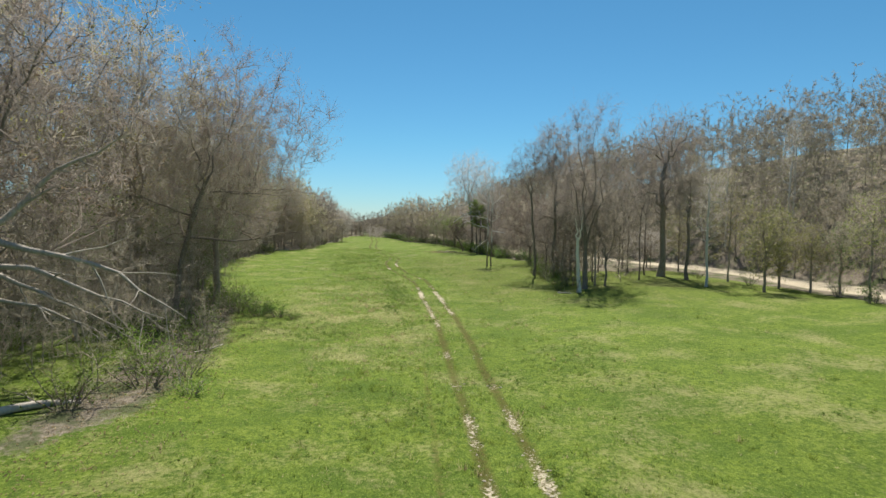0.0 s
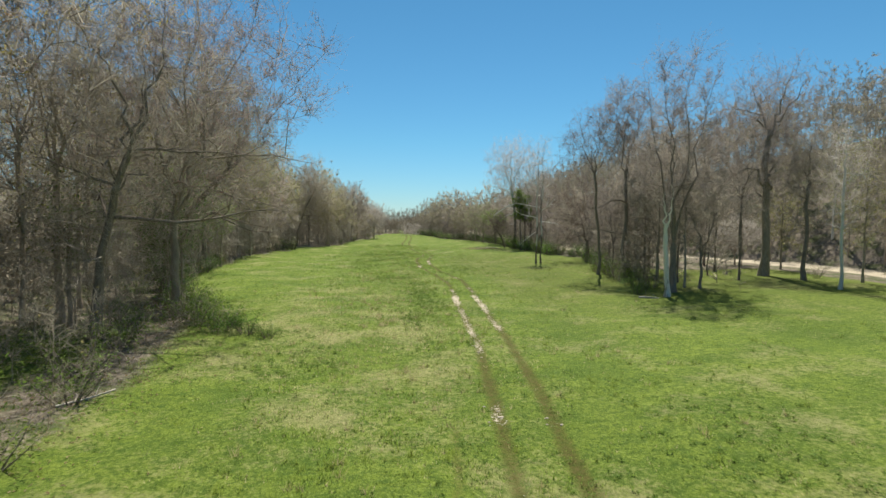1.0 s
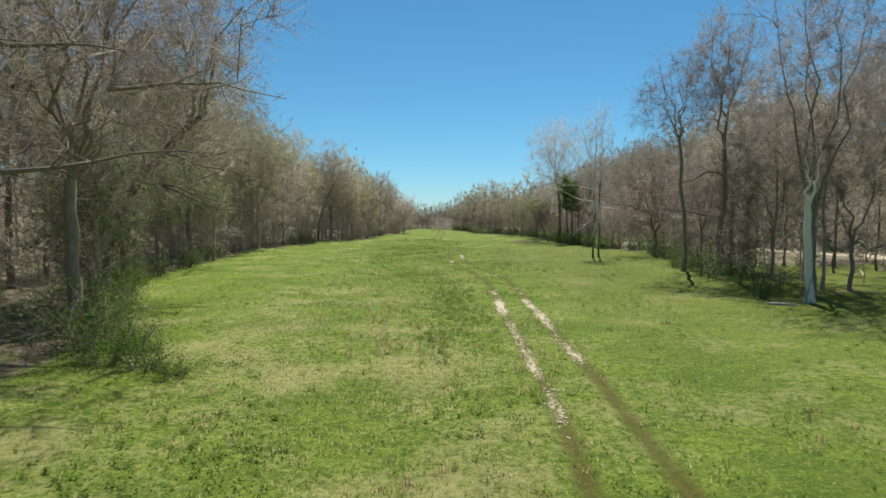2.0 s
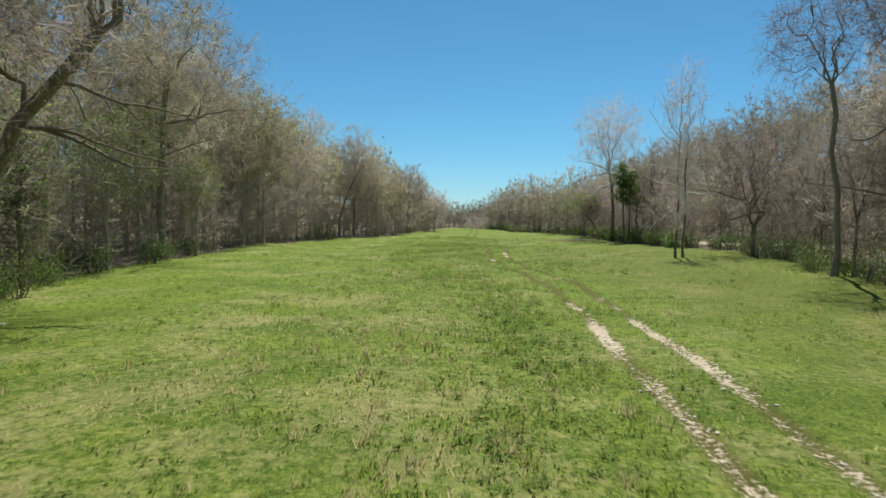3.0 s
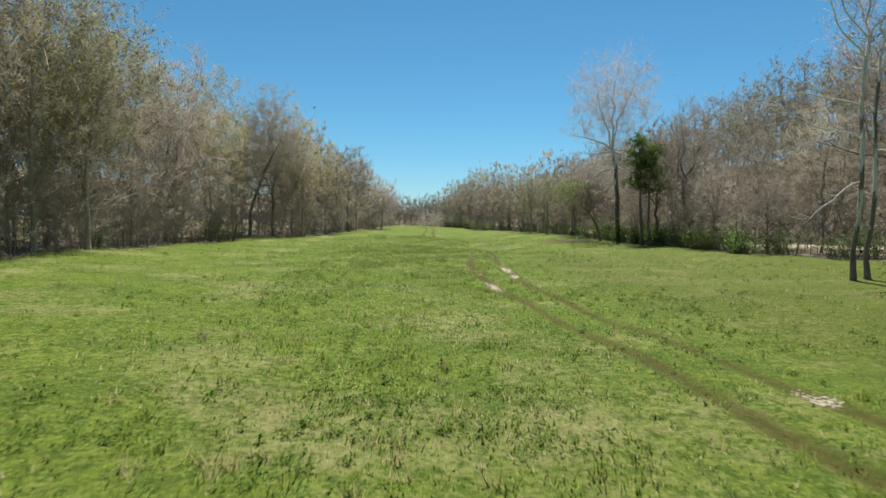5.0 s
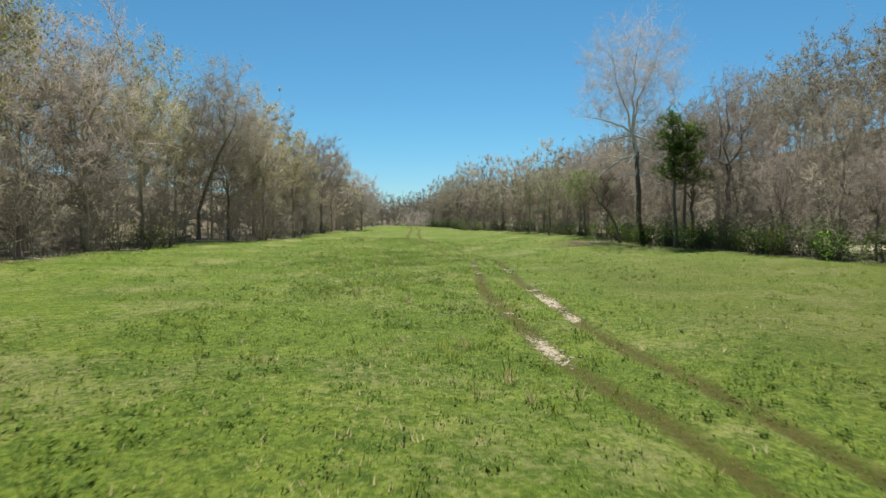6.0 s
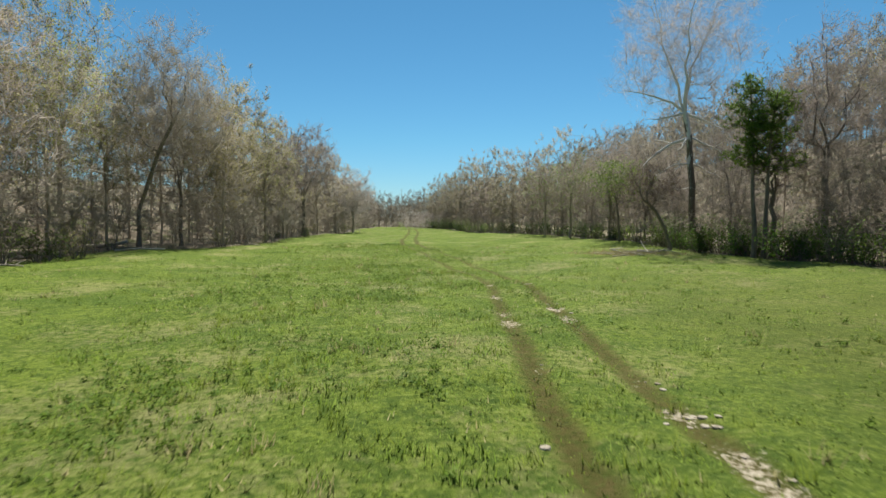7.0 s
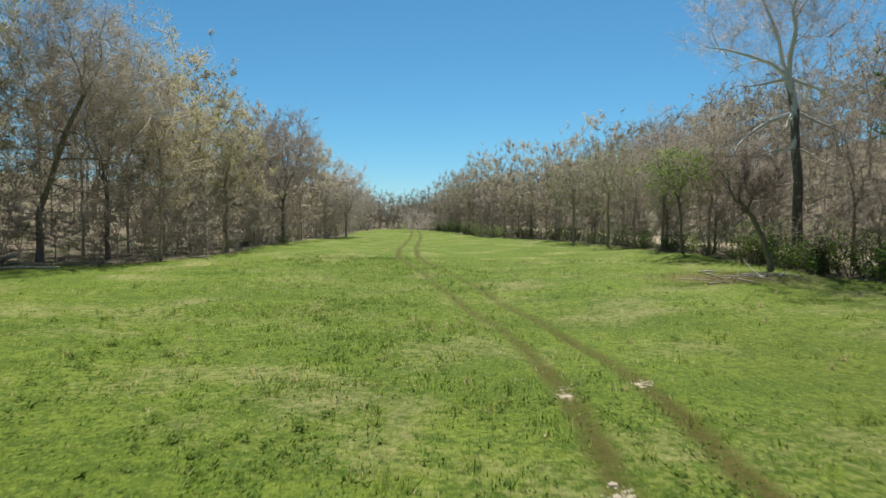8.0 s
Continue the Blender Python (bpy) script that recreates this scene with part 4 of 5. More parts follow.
stand(twin, 19.0, 90.5)

# the dead snag and the spreading tree behind it
hero("dead_snag", "bleached dead tree trunk with a broken fork", 21.0, 57.8, M_STUB, M_TWIG_PALE, M_BUD_TAN, seed=121, height=8.8, spread=1.0, low=0.5, r0=0.23, fork=0.55, leaders=2, lean=(-0.05, 0),
     limbs=3, boughs=3, sprays=4, twigs=10, tw=0.4, tw_w=0.0174, buds=0)
hero("spreading_tree", "wide bare tree with long ascending dark limbs", 22.6, 60.2, M_BARK_DARK, M_TWIG_MAUVE, M_BUD_RED, seed=124, height=19.6, spread=4.3, low=0.3, r0=0.32, fork=0.2, leaders=5,
     limbs=14, boughs=60, sprays=220, twigs=1300, tw=0.65, tw_w=0.0203, buds=0.25, bud_size=0.07, wobble=0.06)
hero("oak", "large bare oak with a pale trunk and spreading limbs", 36.4, 69.5, M_BARK_PALE, M_TWIG_MAUVE, M_BUD_RED, seed=128, height=21.5, spread=5.0, low=0.34, r0=0.4, fork=0.62, leaders=3, limbs=22, boughs=75,
     sprays=260, twigs=1500, tw=0.7, tw_w=0.0217, wobble=0.1, buds=0.2, bud_size=0.07)
hero("slim_tree", "slim dark bare tree beside the gravel road", 36.7, 64.0, M_BARK_DARK, M_TWIG, M_BUD_TAN, seed=127, height=13.5, spread=2.0, low=0.5, r0=0.2, fork=0.6, leaders=1, limbs=10, boughs=25, sprays=80, twigs=400)
hero("round_crowned_tree", "tall bare tree with a round curly crown", 20.9, 73.0, M_BARK_DARK, M_TWIG_DARK, M_BUD_RED, seed=131, height=17.2, spread=3.4, low=0.56, r0=0.16, fork=0.6, leaders=4,
     lean=(-0.06, 0), shift=(-0.5, 0), limbs=14, boughs=60, sprays=220, twigs=800, per=6, tw=0.6, tw_w=0.016, wobble=0.12, hang=0.45, buds=0.2, bud_size=0.07)
hero("tall_tree", "tall bare forked tree with dark bark", 22.6, 70.5, M_BARK_DARK, M_TWIG_MAUVE, M_BUD_TAN, seed=133, height=19.5, spread=3.0, low=0.5, r0=0.21, fork=0.48, leaders=3, limbs=12,
     boughs=50, sprays=180, twigs=950, tw=0.6, tw_w=0.0203, low_limbs=((8, 190, 6, 18, 0.1), (5, 170, 5, 5, 0.08), (6.5, 10, 4, 10, 0.07)))
hero("gnarled_tree", "small dark twisted tree beside the pine", 27.6, 131.5, M_BARK_DARK, M_TWIG_DARK, M_BUD_OLIVE, seed=135, height=12.5, spread=2.5, low=0.3, r0=0.2, fork=0.35, leaders=3, limbs=14,
     boughs=36, sprays=80, twigs=420, tw=0.5, tw_w=0.0232, wobble=0.16, buds=0.3)
hero("dark_tree", "dark bare forked tree beside the pine", 29.5, 129.0, M_BARK_DARK, M_TWIG_MAUVE, M_BUD_TAN, seed=136, height=15.5, spread=3.6, low=0.3, r0=0.22, fork=0.4, leaders=3, limbs=14,
     boughs=42, sprays=140, twigs=800, tw=0.6, tw_w=0.0261, wobble=0.12, buds=0.2)

# beside the left wood
hero("leaning_tree", "grey tree with long bare limbs over the grass", -17.5, 27.5, (M_BARK_DARK, M_DEAD), M_TWIG_MAUVE, M_BUD_OLIVE, seed=141, height=20, spread=6.0, low=0.3, r0=0.3, fork=0.4, leaders=4, limbs=16, boughs=70,
     sprays=300, twigs=2400, per=5, tw=0.55, tw_w=0.0232, buds=0.3, bud_size=0.06, low_tone=1,
     low_limbs=((6.8, 2, 8.0, 20, 0.19), (6.2, 0, 10.0, -10, 0.17), (5.0, -6, 8.0, -8, 0.15), (4.4, 14, 7.0, -16, 0.12), (3.4, -4, 6.0, -4, 0.1)))
hero("leaning_tree", "leaning dark tree with a long drooping limb", -14.3, 43.5, M_BARK_DARK, M_TWIG, M_BUD_OLIVE, seed=142, height=18, spread=5.0, low=0.3, r0=0.22, fork=0.5, leaders=3, lean=(0.2, 0), limbs=14, boughs=60,
     sprays=240, twigs=1700, per=7, tw=0.55, tw_w=0.0174, buds=0.4, bud_size=0.06, low_limbs=((6.4, 3, 8.4, -1, 0.11), (8.6, 10, 6.0, 6, 0.09), (6.8, 185, 4, 8, 0.08)))
hero("maple", "bare maple with tiny red spring buds", -13.2, 51.0, M_BARK, M_TWIG_MAUVE, M_BUD_RED, seed=144, height=21.5, spread=7.6, low=0.28, r0=0.3, fork=0.28, leaders=5, shift=(0.6, 0), limbs=18, boughs=90, sprays=420,
     twigs=3400, per=8, tw=0.65, tw_w=0.0232, buds=0.7, bud_size=0.11, low_limbs=((9.5, 8, 7, 18, 0.09), (8, -10, 6, 12, 0.08)))
hero("leaning_tree", "dark leaning oak hung with olive catkins", -17.9, 62.0, M_BARK_DARK, M_TWIG_HILL, M_BUD_OLIVE, seed=143, height=19, spread=5.4, low=0.32, r0=0.3, fork=0.52, leaders=4, lean=(0.5, 0), shift=(-1.2, 0),
     limbs=18, boughs=80, sprays=320, twigs=2300, per=7, tw=0.6, tw_w=0.02, wobble=0.1, buds=0.85, bud_size=0.125, low_limbs=((6.2, 4, 7.0, 4, 0.1), (7.4, -15, 6.0, 10, 0.1), (5.0, 190, 5.0, 12, 0.09), (8.6, 10, 6.5, 2, 0.09)))
for x, y, h, sd in ((-16.4, 57.8, 9.0, 181), (-18.9, 66.0, 8.5, 182)):
    hero("cedar", "dark green ragged cedar among the bare trees", x, y, M_BARK_DARK, M_TWIG_SHADED, M_CEDAR, seed=sd, height=h, spread=0.17 * h, low=0.08, r0=0.14, fork=0.7, leaders=1, limbs=22, boughs=60, sprays=160,
         twigs=700, per=7, tw=0.4, tw_w=0.016, hang=0.2, buds=1.0, bud_size=0.15)
for x, y, h, sd in ((-19.6, 73.5, 10.5, 185), (-20.8, 79.0, 12.0, 186), (-21.0, 88.0, 9.0, 187)):
    hero("young_maple", "young maple in fresh green leaf under bare trees", x, y, M_BARK, M_TWIG_SHADED, M_BUD_GREEN, seed=sd, height=h, spread=0.24 * h, low=0.3, r0=0.09, fork=0.5, leaders=2, limbs=12, boughs=36, sprays=100,
         twigs=500, per=6, tw=0.4, tw_w=0.014, buds=0.95, bud_size=0.17)
hero("big_oak", "thick dark tree with level crooked limbs", -21.6, 83.5, M_BARK_DARK, M_TWIG_HILL, M_BUD_OLIVE, seed=146, height=20.6, spread=6.4, low=0.42, r0=0.27, fork=0.6, leaders=3, lean=(0.03, 0), limbs=18, boughs=76, sprays=320,
     twigs=2300, per=8, tw=0.65, tw_w=0.018, wobble=0.11, buds=0.45, bud_size=0.1, low_limbs=((10.4, 4, 7.5, 8, 0.13), (10.0, 176, 6.5, 10, 0.13), (8.2, 20, 4.5, 14, 0.09), (4.2, 200, 4, 30, 0.1)))
hero("slim_tree", "slim dark tree with a broken slanting limb", -25.8, 98.5, M_BARK_DARK, M_TWIG, M_BUD_OLIVE, seed=147, height=16, spread=2.6, low=0.45, r0=0.2, fork=0.55, leaders=2, limbs=10, boughs=30, sprays=100,
     twigs=600, buds=0.3, low_limbs=((2.6, 195, 3.0, -22, 0.1), (7, 10, 3, 30, 0.07)))
hero("thicket_tree", "low dark spreading tree with tangled limbs", 26.6, 93.5, M_BARK_DARK, M_TWIG_DARK, M_BUD_OLIVE, seed=149, height=12.5, spread=5.8, low=0.2, r0=0.28, fork=0.22, leaders=5, limbs=22, boughs=70, sprays=240,
     twigs=1300, tw=0.6, tw_w=0.0232, wobble=0.13, buds=0.1, low_limbs=((4.0, 185, 6, 2, 0.1), (5.0, 160, 6, 10, 0.09)))
hero("leaning_tree", "dark tree leaning over the field edge", -21.3, 146.0, M_BARK_DARK, M_TWIG, M_BUD_OLIVE, seed=148, height=19, spread=5.0, low=0.3, r0=0.2, fork=0.55, leaders=3, lean=(0.27, 0), limbs=14, boughs=56,
     sprays=180, twigs=1100, per=14, tw=0.75, tw_w=0.028, buds=0.5, low_limbs=((6.5, 0, 4.5, 0, 0.08), (8, -20, 4, 14, 0.07), (4.5, 5, 3.5, -5, 0.06)))
hero("field_edge_tree", "dark-stemmed bare tree with an even fan crown", -11.6, 176.0, M_BARK_DARK, M_TWIG_MAUVE, M_BUD_TAN, seed=150, height=15, spread=5.0, low=0.26, r0=0.25, fork=0.3, leaders=4, limbs=14, boughs=56, sprays=180,
     twigs=1000, tw=0.7, tw_w=0.0348, buds=0.3)
hero("flowering_tree", "small pale tree in early whitish blossom", -6.2, 197.0, M_BARK, M_TWIG_PALE, M_BUD_WHITE, seed=152, height=11.5, spread=4.0, low=0.15, r0=0.17, fork=0.25, leaders=3, limbs=12, boughs=40, sprays=120,
     twigs=800, tw=0.6, tw_w=0.0319, buds=0.9, bud_size=0.14)
hero("flowering_tree", "low dogwood in pale blossom beside the road", 41.0, 82.0, M_BARK, M_TWIG_PALE, M_BUD_WHITE, seed=153, height=6, spread=3.6, low=0.2, r0=0.12, fork=0.2, leaders=4, limbs=12, boughs=40, sprays=100,
     twigs=700, tw=0.5, buds=0.9, bud_size=0.13)
for x, y, h, sd in ((40.6, 62, 12, 161), (43.2, 57, 9, 162), (42.6, 52, 7, 163), (43.4, 46, 10, 164), (41.5, 55, 6, 165), (42.0, 75, 9, 166)):
    hero("roadside_tree", "slender roadside tree in yellow-green bud", x, y, M_BARK_PALE, M_TWIG, M_BUD_LIME, seed=sd, height=h, spread=0.24 * h, low=0.22, r0=0.11, fork=0.6, leaders=1, limbs=10, boughs=30, sprays=80,
         twigs=300, per=9, tw=0.45, buds=0.7, bud_size=0.2)

hero("roadside_tree", "bushy roadside tree in dense yellow-green leaf", 38.4, 53.0, M_BARK_DARK, M_TWIG, M_BUD_LIME, seed=167, height=9.6, spread=2.3, low=0.12, r0=0.14, fork=0.4, leaders=2, limbs=12, boughs=34, sprays=80,
     twigs=480, per=9, tw=0.45, buds=1.0, bud_size=0.2)
M_WHITE = bark_material("bark_white", (0.3, 0.26, 0.2), (0.5, 0.46, 0.4), (0.82, 0.79, 0.72), -20.0, -5.0)
for x, y, h, sd in ((35.3, 58.0, 13.5, 191), (58.5, 75.0, 15.5, 192), (62.0, 78.5, 16.5, 193), (55.0, 84.0, 15.0, 194)):
    hero("pale_tree", "slim white-stemmed bare tree near the gravel road", x, y, M_WHITE, M_TWIG_PALE, M_BUD_LIME, seed=sd, height=h, spread=2.2, low=0.3, r0=0.13, fork=0.65, leaders=1, limbs=10, boughs=30, sprays=90,
         twigs=420, per=6, tw=0.5, tw_w=0.016, buds=0.5, bud_size=0.12)

# a tree in bright new leaf
t_, c_ = grow(seed=171, height=8.0, spread=3.3, low=0.5, r0=0.11, fork=0.5, leaders=4, lean=(-0.1, 0), limbs=10, boughs=30, sprays=90, twigs=380, per=9, tw=0.4, buds=0.85, bud_size=0.26)
stand(tree_thing("young_tree", "small tree in bright green new leaf", t_, c_, M_BARK_DARK, M_TWIG, M_LEAF, "bright green spring foliage"), 23.4, 149.0)
for x, y, h, sd in ((21.8, 172, 11, 172), (22.6, 163, 10.5, 183), (24.6, 155, 9, 184), (-26, 80, 13, 173), (-25, 70, 12, 174), (44.5, 50.5, 7, 175), (-15.6, 56.5, 10, 176), (-19.0, 64.0, 12, 177), (-17.5, 36, 10, 178), (-13.6, 53.4, 8, 179), (-17.2, 60.0, 11, 180), (-21.4, 71.0, 12, 182), (-17.2, 47, 9, 181)):
    t_, c_ = grow(seed=sd, height=h, spread=0.25 * h, low=0.2, r0=0.14, fork=0.5, leaders=2, limbs=10, boughs=30, sprays=80, twigs=360, per=9, tw=0.42, buds=0.4, bud_size=0.19)
    stand(tree_thing("young_tree", "tree half out in fresh green leaf", t_, c_, M_BARK, M_TWIG, M_SHRUB if y < 62 else M_LEAF), x, y)


def pine(x, y):
    """A two-stemmed pine: dark bare stems, a ragged crown of needle tufts high up."""
    r = np.random.default_rng(181)
    root = tagged(new("pine_tree"), "dark green pine with a bare lower stem", "tree")
    trunk, crown = Shape(), Shape()
    for dx, h in ((0, 12.4), (0.7, 11.2)):
        pts = limb(r, (dx, 0, -0.3), (0.03, 0, 1), h, 9, 0.05, 0.05)
        trunk.tube(pts, 0.19 * np.linspace(1, 0.15, 10), 7)
        for k in range(44):
            f = r.uniform(0.5, 0.99)
            p = np.array([np.interp(f, np.linspace(0, 1, 10), pts[:, c]) for c in range(3)])
            a = r.uniform(0, 6.28)
            ln = 3.0 * (1.12 - f) ** 0.5 * r.uniform(0.4, 1.15)
            br = limb(r, p, (math.cos(a), math.sin(a), 0.25), ln, 4, 0.06, 0.12)
            trunk.tube(br, np.linspace(0.045, 0.012, 5), 4)
            src = np.repeat(br[1:], 3, 0) + 0.18 * r.normal(size=(12, 3))
            m_, t_e, w_ = fine_twigs(r, crown, src, np.tile((0, 0, 0.6), (12, 1)), 8, 0.38, 0.055, 0, 0, 1.0)
    part("trunk", trunk.mesh("pine_trunk", [M_BARK_DARK]), root)
    part("crown", crown.mesh("pine_crown", [M_NEEDLE], False, 4), root, "dark green needle tufts")
    return stand(root, x, y)


pine(25.3, 130.0)


# ---------------------------------------------------------------- shrubs
def shrub_thing(seed, name, label, width, height, leaves, size, mat, twig):
    r = np.random.default_rng(seed)
    root = tagged(new(name), label, "shrub", "shrubs along the wood's edge")
    stems, crown = Shape(), Shape()
    bases, ways = [], []
    for k in range(11):
        a = r.uniform(0, 6.28)
        out = r.uniform(0.2, 0.9)
        st = limb(r, (0.25 * math.cos(a), 0.25 * math.sin(a), -0.1), (out * math.cos(a) * width / height, out * math.sin(a) * width / height, 1), height * r.uniform(0.7, 1.1), 4, 0.0, 0.15)
        stems.tube(st, np.linspace(0.03, 0.008, 5), 4)
        for q in (1, 2, 3, 4):
            bases.append(st[q])
            ways.append(unit(st[q] - st[q - 1]))
    m_, t_e, w_ = fine_twigs(r, crown, np.array(bases), np.array(ways), 3, 0.33 * width, 0.014, 0, 0, 0.9)
    src = np.concatenate([m_, t_e])
    leaf_bits(r, crown, src[r.integers(len(src), size=leaves)], size, 1, 0.16)
    part("stem", stems.mesh(name + "_stem", [M_BARK_DARK]), root)
    part("foliage", crown.mesh(name + "_foliage", [twig, mat], False, 5), root)
    return root


SHRUBS = [
    shrub_thing(201, "shrub", "dense dark green shrub at the wood's edge", 1.6, 1.5, 700, 0.15, M_SHRUB_DARK, M_TWIG_DARK),
    shrub_thing(202, "shrub", "bushy green shrub with loose spring leaves", 1.5, 2.0, 560, 0.13, M_SHRUB, M_TWIG),
    shrub_thing(203, "shrub", "half-leafed olive shrub with bare stems", 1.3, 2.1, 380, 0.12, M_BUD_LIME, M_TWIG),
    shrub_thing(204, "shrub", "fresh green low shrub beside the meadow", 1.8, 1.3, 560, 0.165, M_LEAF, M_TWIG),
]
SHRUBS.append(shrub_thing(205, "shrub", "fine-leaved green bush among bare twigs", 1.7, 1.5, 1000, 0.12, M_SHRUB, M_TWIG))
SHRUBS.append(shrub_thing(206, "shrub", "low spreading mound of dark green bramble, some standing in for tree shadow", 1.9, 1.1, 2200, 0.1, M_SHRUB_DARK, M_TWIG_DARK))
first = set()


def put_shrub(k, x, y, s):
    turn = rng.uniform(0, 360)
    k = 4 if x < 0 and y < 60 and k != 5 else k
    if k in first:
        place_copy(SHRUBS[k], x, y, turn, s)
    else:
        first.add(k)
        stand(SHRUBS[k], x, y, turn, s)


# mounds near (-7, 44), small shrubs near (-9, 48): stand-ins for a tree's shadow
for x, y, k, s in ((-7.4, 44.6, 5, 0.8), (-6.2, 44.0, 5, 0.5), (-8.9, 45.2, 5, 0.9), (-16.2, 60.4, 5, 0.9), (-17.4, 63.6, 0, 1.1), (-18.6, 66.4, 5, 1.0), (-19.8, 72.6, 0, 1.0), (-20.3, 79.4, 0, 1.2), (-20.6, 81.6, 5, 1.0),
                   (-12.5, 52.6, 4, 1.1), (-13.6, 54.2, 4, 1.2), (-14.8, 56.4, 4, 1.0), (-11.6, 51.2, 4, 0.9), (-16.0, 58.6, 4, 1.1), (-18.2, 63.0, 0, 1.0), (-20.6, 69.5, 1, 1.0), (-10.6, 26.5, 0, 1.3), (-9.4, 28.6, 0, 0.9), (-11.8, 30.5, 1, 1.2), (-12.6, 24, 1, 1.3), (-10.2, 33.5, 3, 1.0), (-11.6, 37, 0, 1.2), (-10.8, 47.2, 0, 1.2), (-9.2, 47.6, 0, 0.8),
                   (-12.0, 49.0, 1, 1.3), (-8.6, 47.6, 3, 0.4), (-9.8, 48.4, 0, 0.7), (-8.4, 25.2, 0, 0.6), (-11.2, 28.4, 3, 0.9), (-12.2, 41.5, 2, 1.2), (-21.2, 131.5, 0, 1.5), (-20.2, 133.8, 2, 1.4), (-22.4, 129.5, 1, 1.3), (-22.5, 74, 0, 1.3), (-24, 77, 1, 1.4), (-23.0, 72, 3, 1.2), (-21.4, 88, 0, 1.1),
                   (-11.0, 172.5, 0, 0.9), (25.6, 137.6, 0, 1.5), (24.8, 139, 0, 1.0), (27.2, 133.0, 3, 1.5), (26.4, 128.2, 3, 1.3), (28.0, 126.0, 0, 1.5), (26.6, 123.0, 1, 1.4), (26.0, 119.0, 0, 1.3), (22.0, 62.8, 1, 1.0),
                   (19.4, 59.6, 0, 0.7), (23.4, 70.5, 3, 1.2), (24.0, 73.5, 1, 1.2), (25.0, 80, 3, 1.2), (42.6, 48.5, 1, 1.0), (41.8, 44.0, 0, 1.0), (40.8, 58.5, 1, 0.8), (39.8, 66.5, 1, 0.7), (44.0, 40.5, 0, 1.1)):
    put_shrub(k, x, y, s)
for y in np.arange(29, 58, 2.6):
    put_shrub(int(rng.choice([1, 3, 3, 3])), float(left_edge(y)) - rng.uniform(2.5, 14), y, rng.uniform(0.6, 1.3))
for y in np.arange(62, 262, 1.6):
    put_shrub(int(rng.choice([0, 0, 0, 1, 3, 1])), float(right_edge(y)) + rng.uniform(-0.1, 1.3), y + rng.uniform(-1, 1), rng.uniform(0.7, 1.3) * (1 if y > 82 else 0.7))
for y in np.arange(112, 146, 1.7):
    put_shrub(0, float(right_edge(y)) + rng.uniform(0.4, 2.2), y, rng.uniform(1.0, 1.5))
for y in np.arange(62, 262, 8.0):
    put_shrub(int(rng.choice([0, 1, 2, 2])), float(left_edge(y)) - rng.uniform(0.2, 1.6), y + rng.uniform(-3, 3), rng.uniform(0.5, 0.95))


# ---------------------------------------------------------------- fallen wood
def log(label, x, y, turn, length, r0):
    r = np.random.default_rng(int(abs(x) * 100 + y))
    s = Shape()
    pts = limb(r, (0, 0, r0 * 0.7), (1, 0, 0.03), length, 6, 0.0, 0.06)
    s.tube(pts, np.linspace(r0, r0 * 0.6, 7), 8, 0, True)
    root = tagged(new("fallen_log"), label, "log")
    part("bole", s.mesh("log_bole", [M_DEAD]), root)
    b = Shape()
    for k in (2, 4):
        b.tube(limb(r, pts[k], r.normal(size=3) * (1, 1, 0.2) + (0, 0, 0.5), length * 0.25, 3, 0, 0.2), np.linspace(r0 * 0.35, 0.01, 4), 5)
    part("branch", b.mesh("log_branch", [M_DEAD]), root)
    return stand(root, x, y, turn)


log("weathered pale log lying in leaf litter", -14.6, 23.4, 35, 3.2, 0.17)
log("bleached fallen branch at the foot of a snag", 18.6, 57.4, -8, 2.2, 0.07)
log("grey fallen log at the wood's edge", -25.0, 88.5, -20, 4.2, 0.16)
log("dark rotten log lying below the wood's edge", -24.6, 143.5, 5, 3.5, 0.2)


for x, y, turn, ln, r0 in ((-22.3, 117.0, 30, 3.4, 0.07), (-21.4, 127.5, -25, 2.6, 0.06), (-20.4, 139.5, 12, 3.6, 0.08), (-13.4, 151.0, -35, 2.8, 0.06), (-16.2, 57.5, 20, 2.6, 0.06), (-10.3, 33.0, 60, 1.8, 0.05),
                          (-12.6, 29.0, -15, 2.2, 0.06), (16.4, 132.2, 8, 2.6, 0.05)):
    log("pale fallen branch at the wood's edge", x, y, turn, ln, r0)
r_ = np.random.default_rng(55)
fallen = Shape()
ly = np.concatenate([r_.uniform(16, 58, 5200), r_.uniform(58, 160, 5200)])
lx = left_edge(ly) - 1.2 + r_.normal(0, 1.7, len(ly))
leaf_bits(r_, fallen, np.stack([lx, ly, ground_z(lx, ly) + 0.025], 1), 0.12, 0, 0.012)
tagged(new("leaf_litter", fallen.mesh("leaf_litter", [M_BUD_TAN], False)), "dry tan leaves lying along the wood's edge", "leaf litter", kind="stuff")


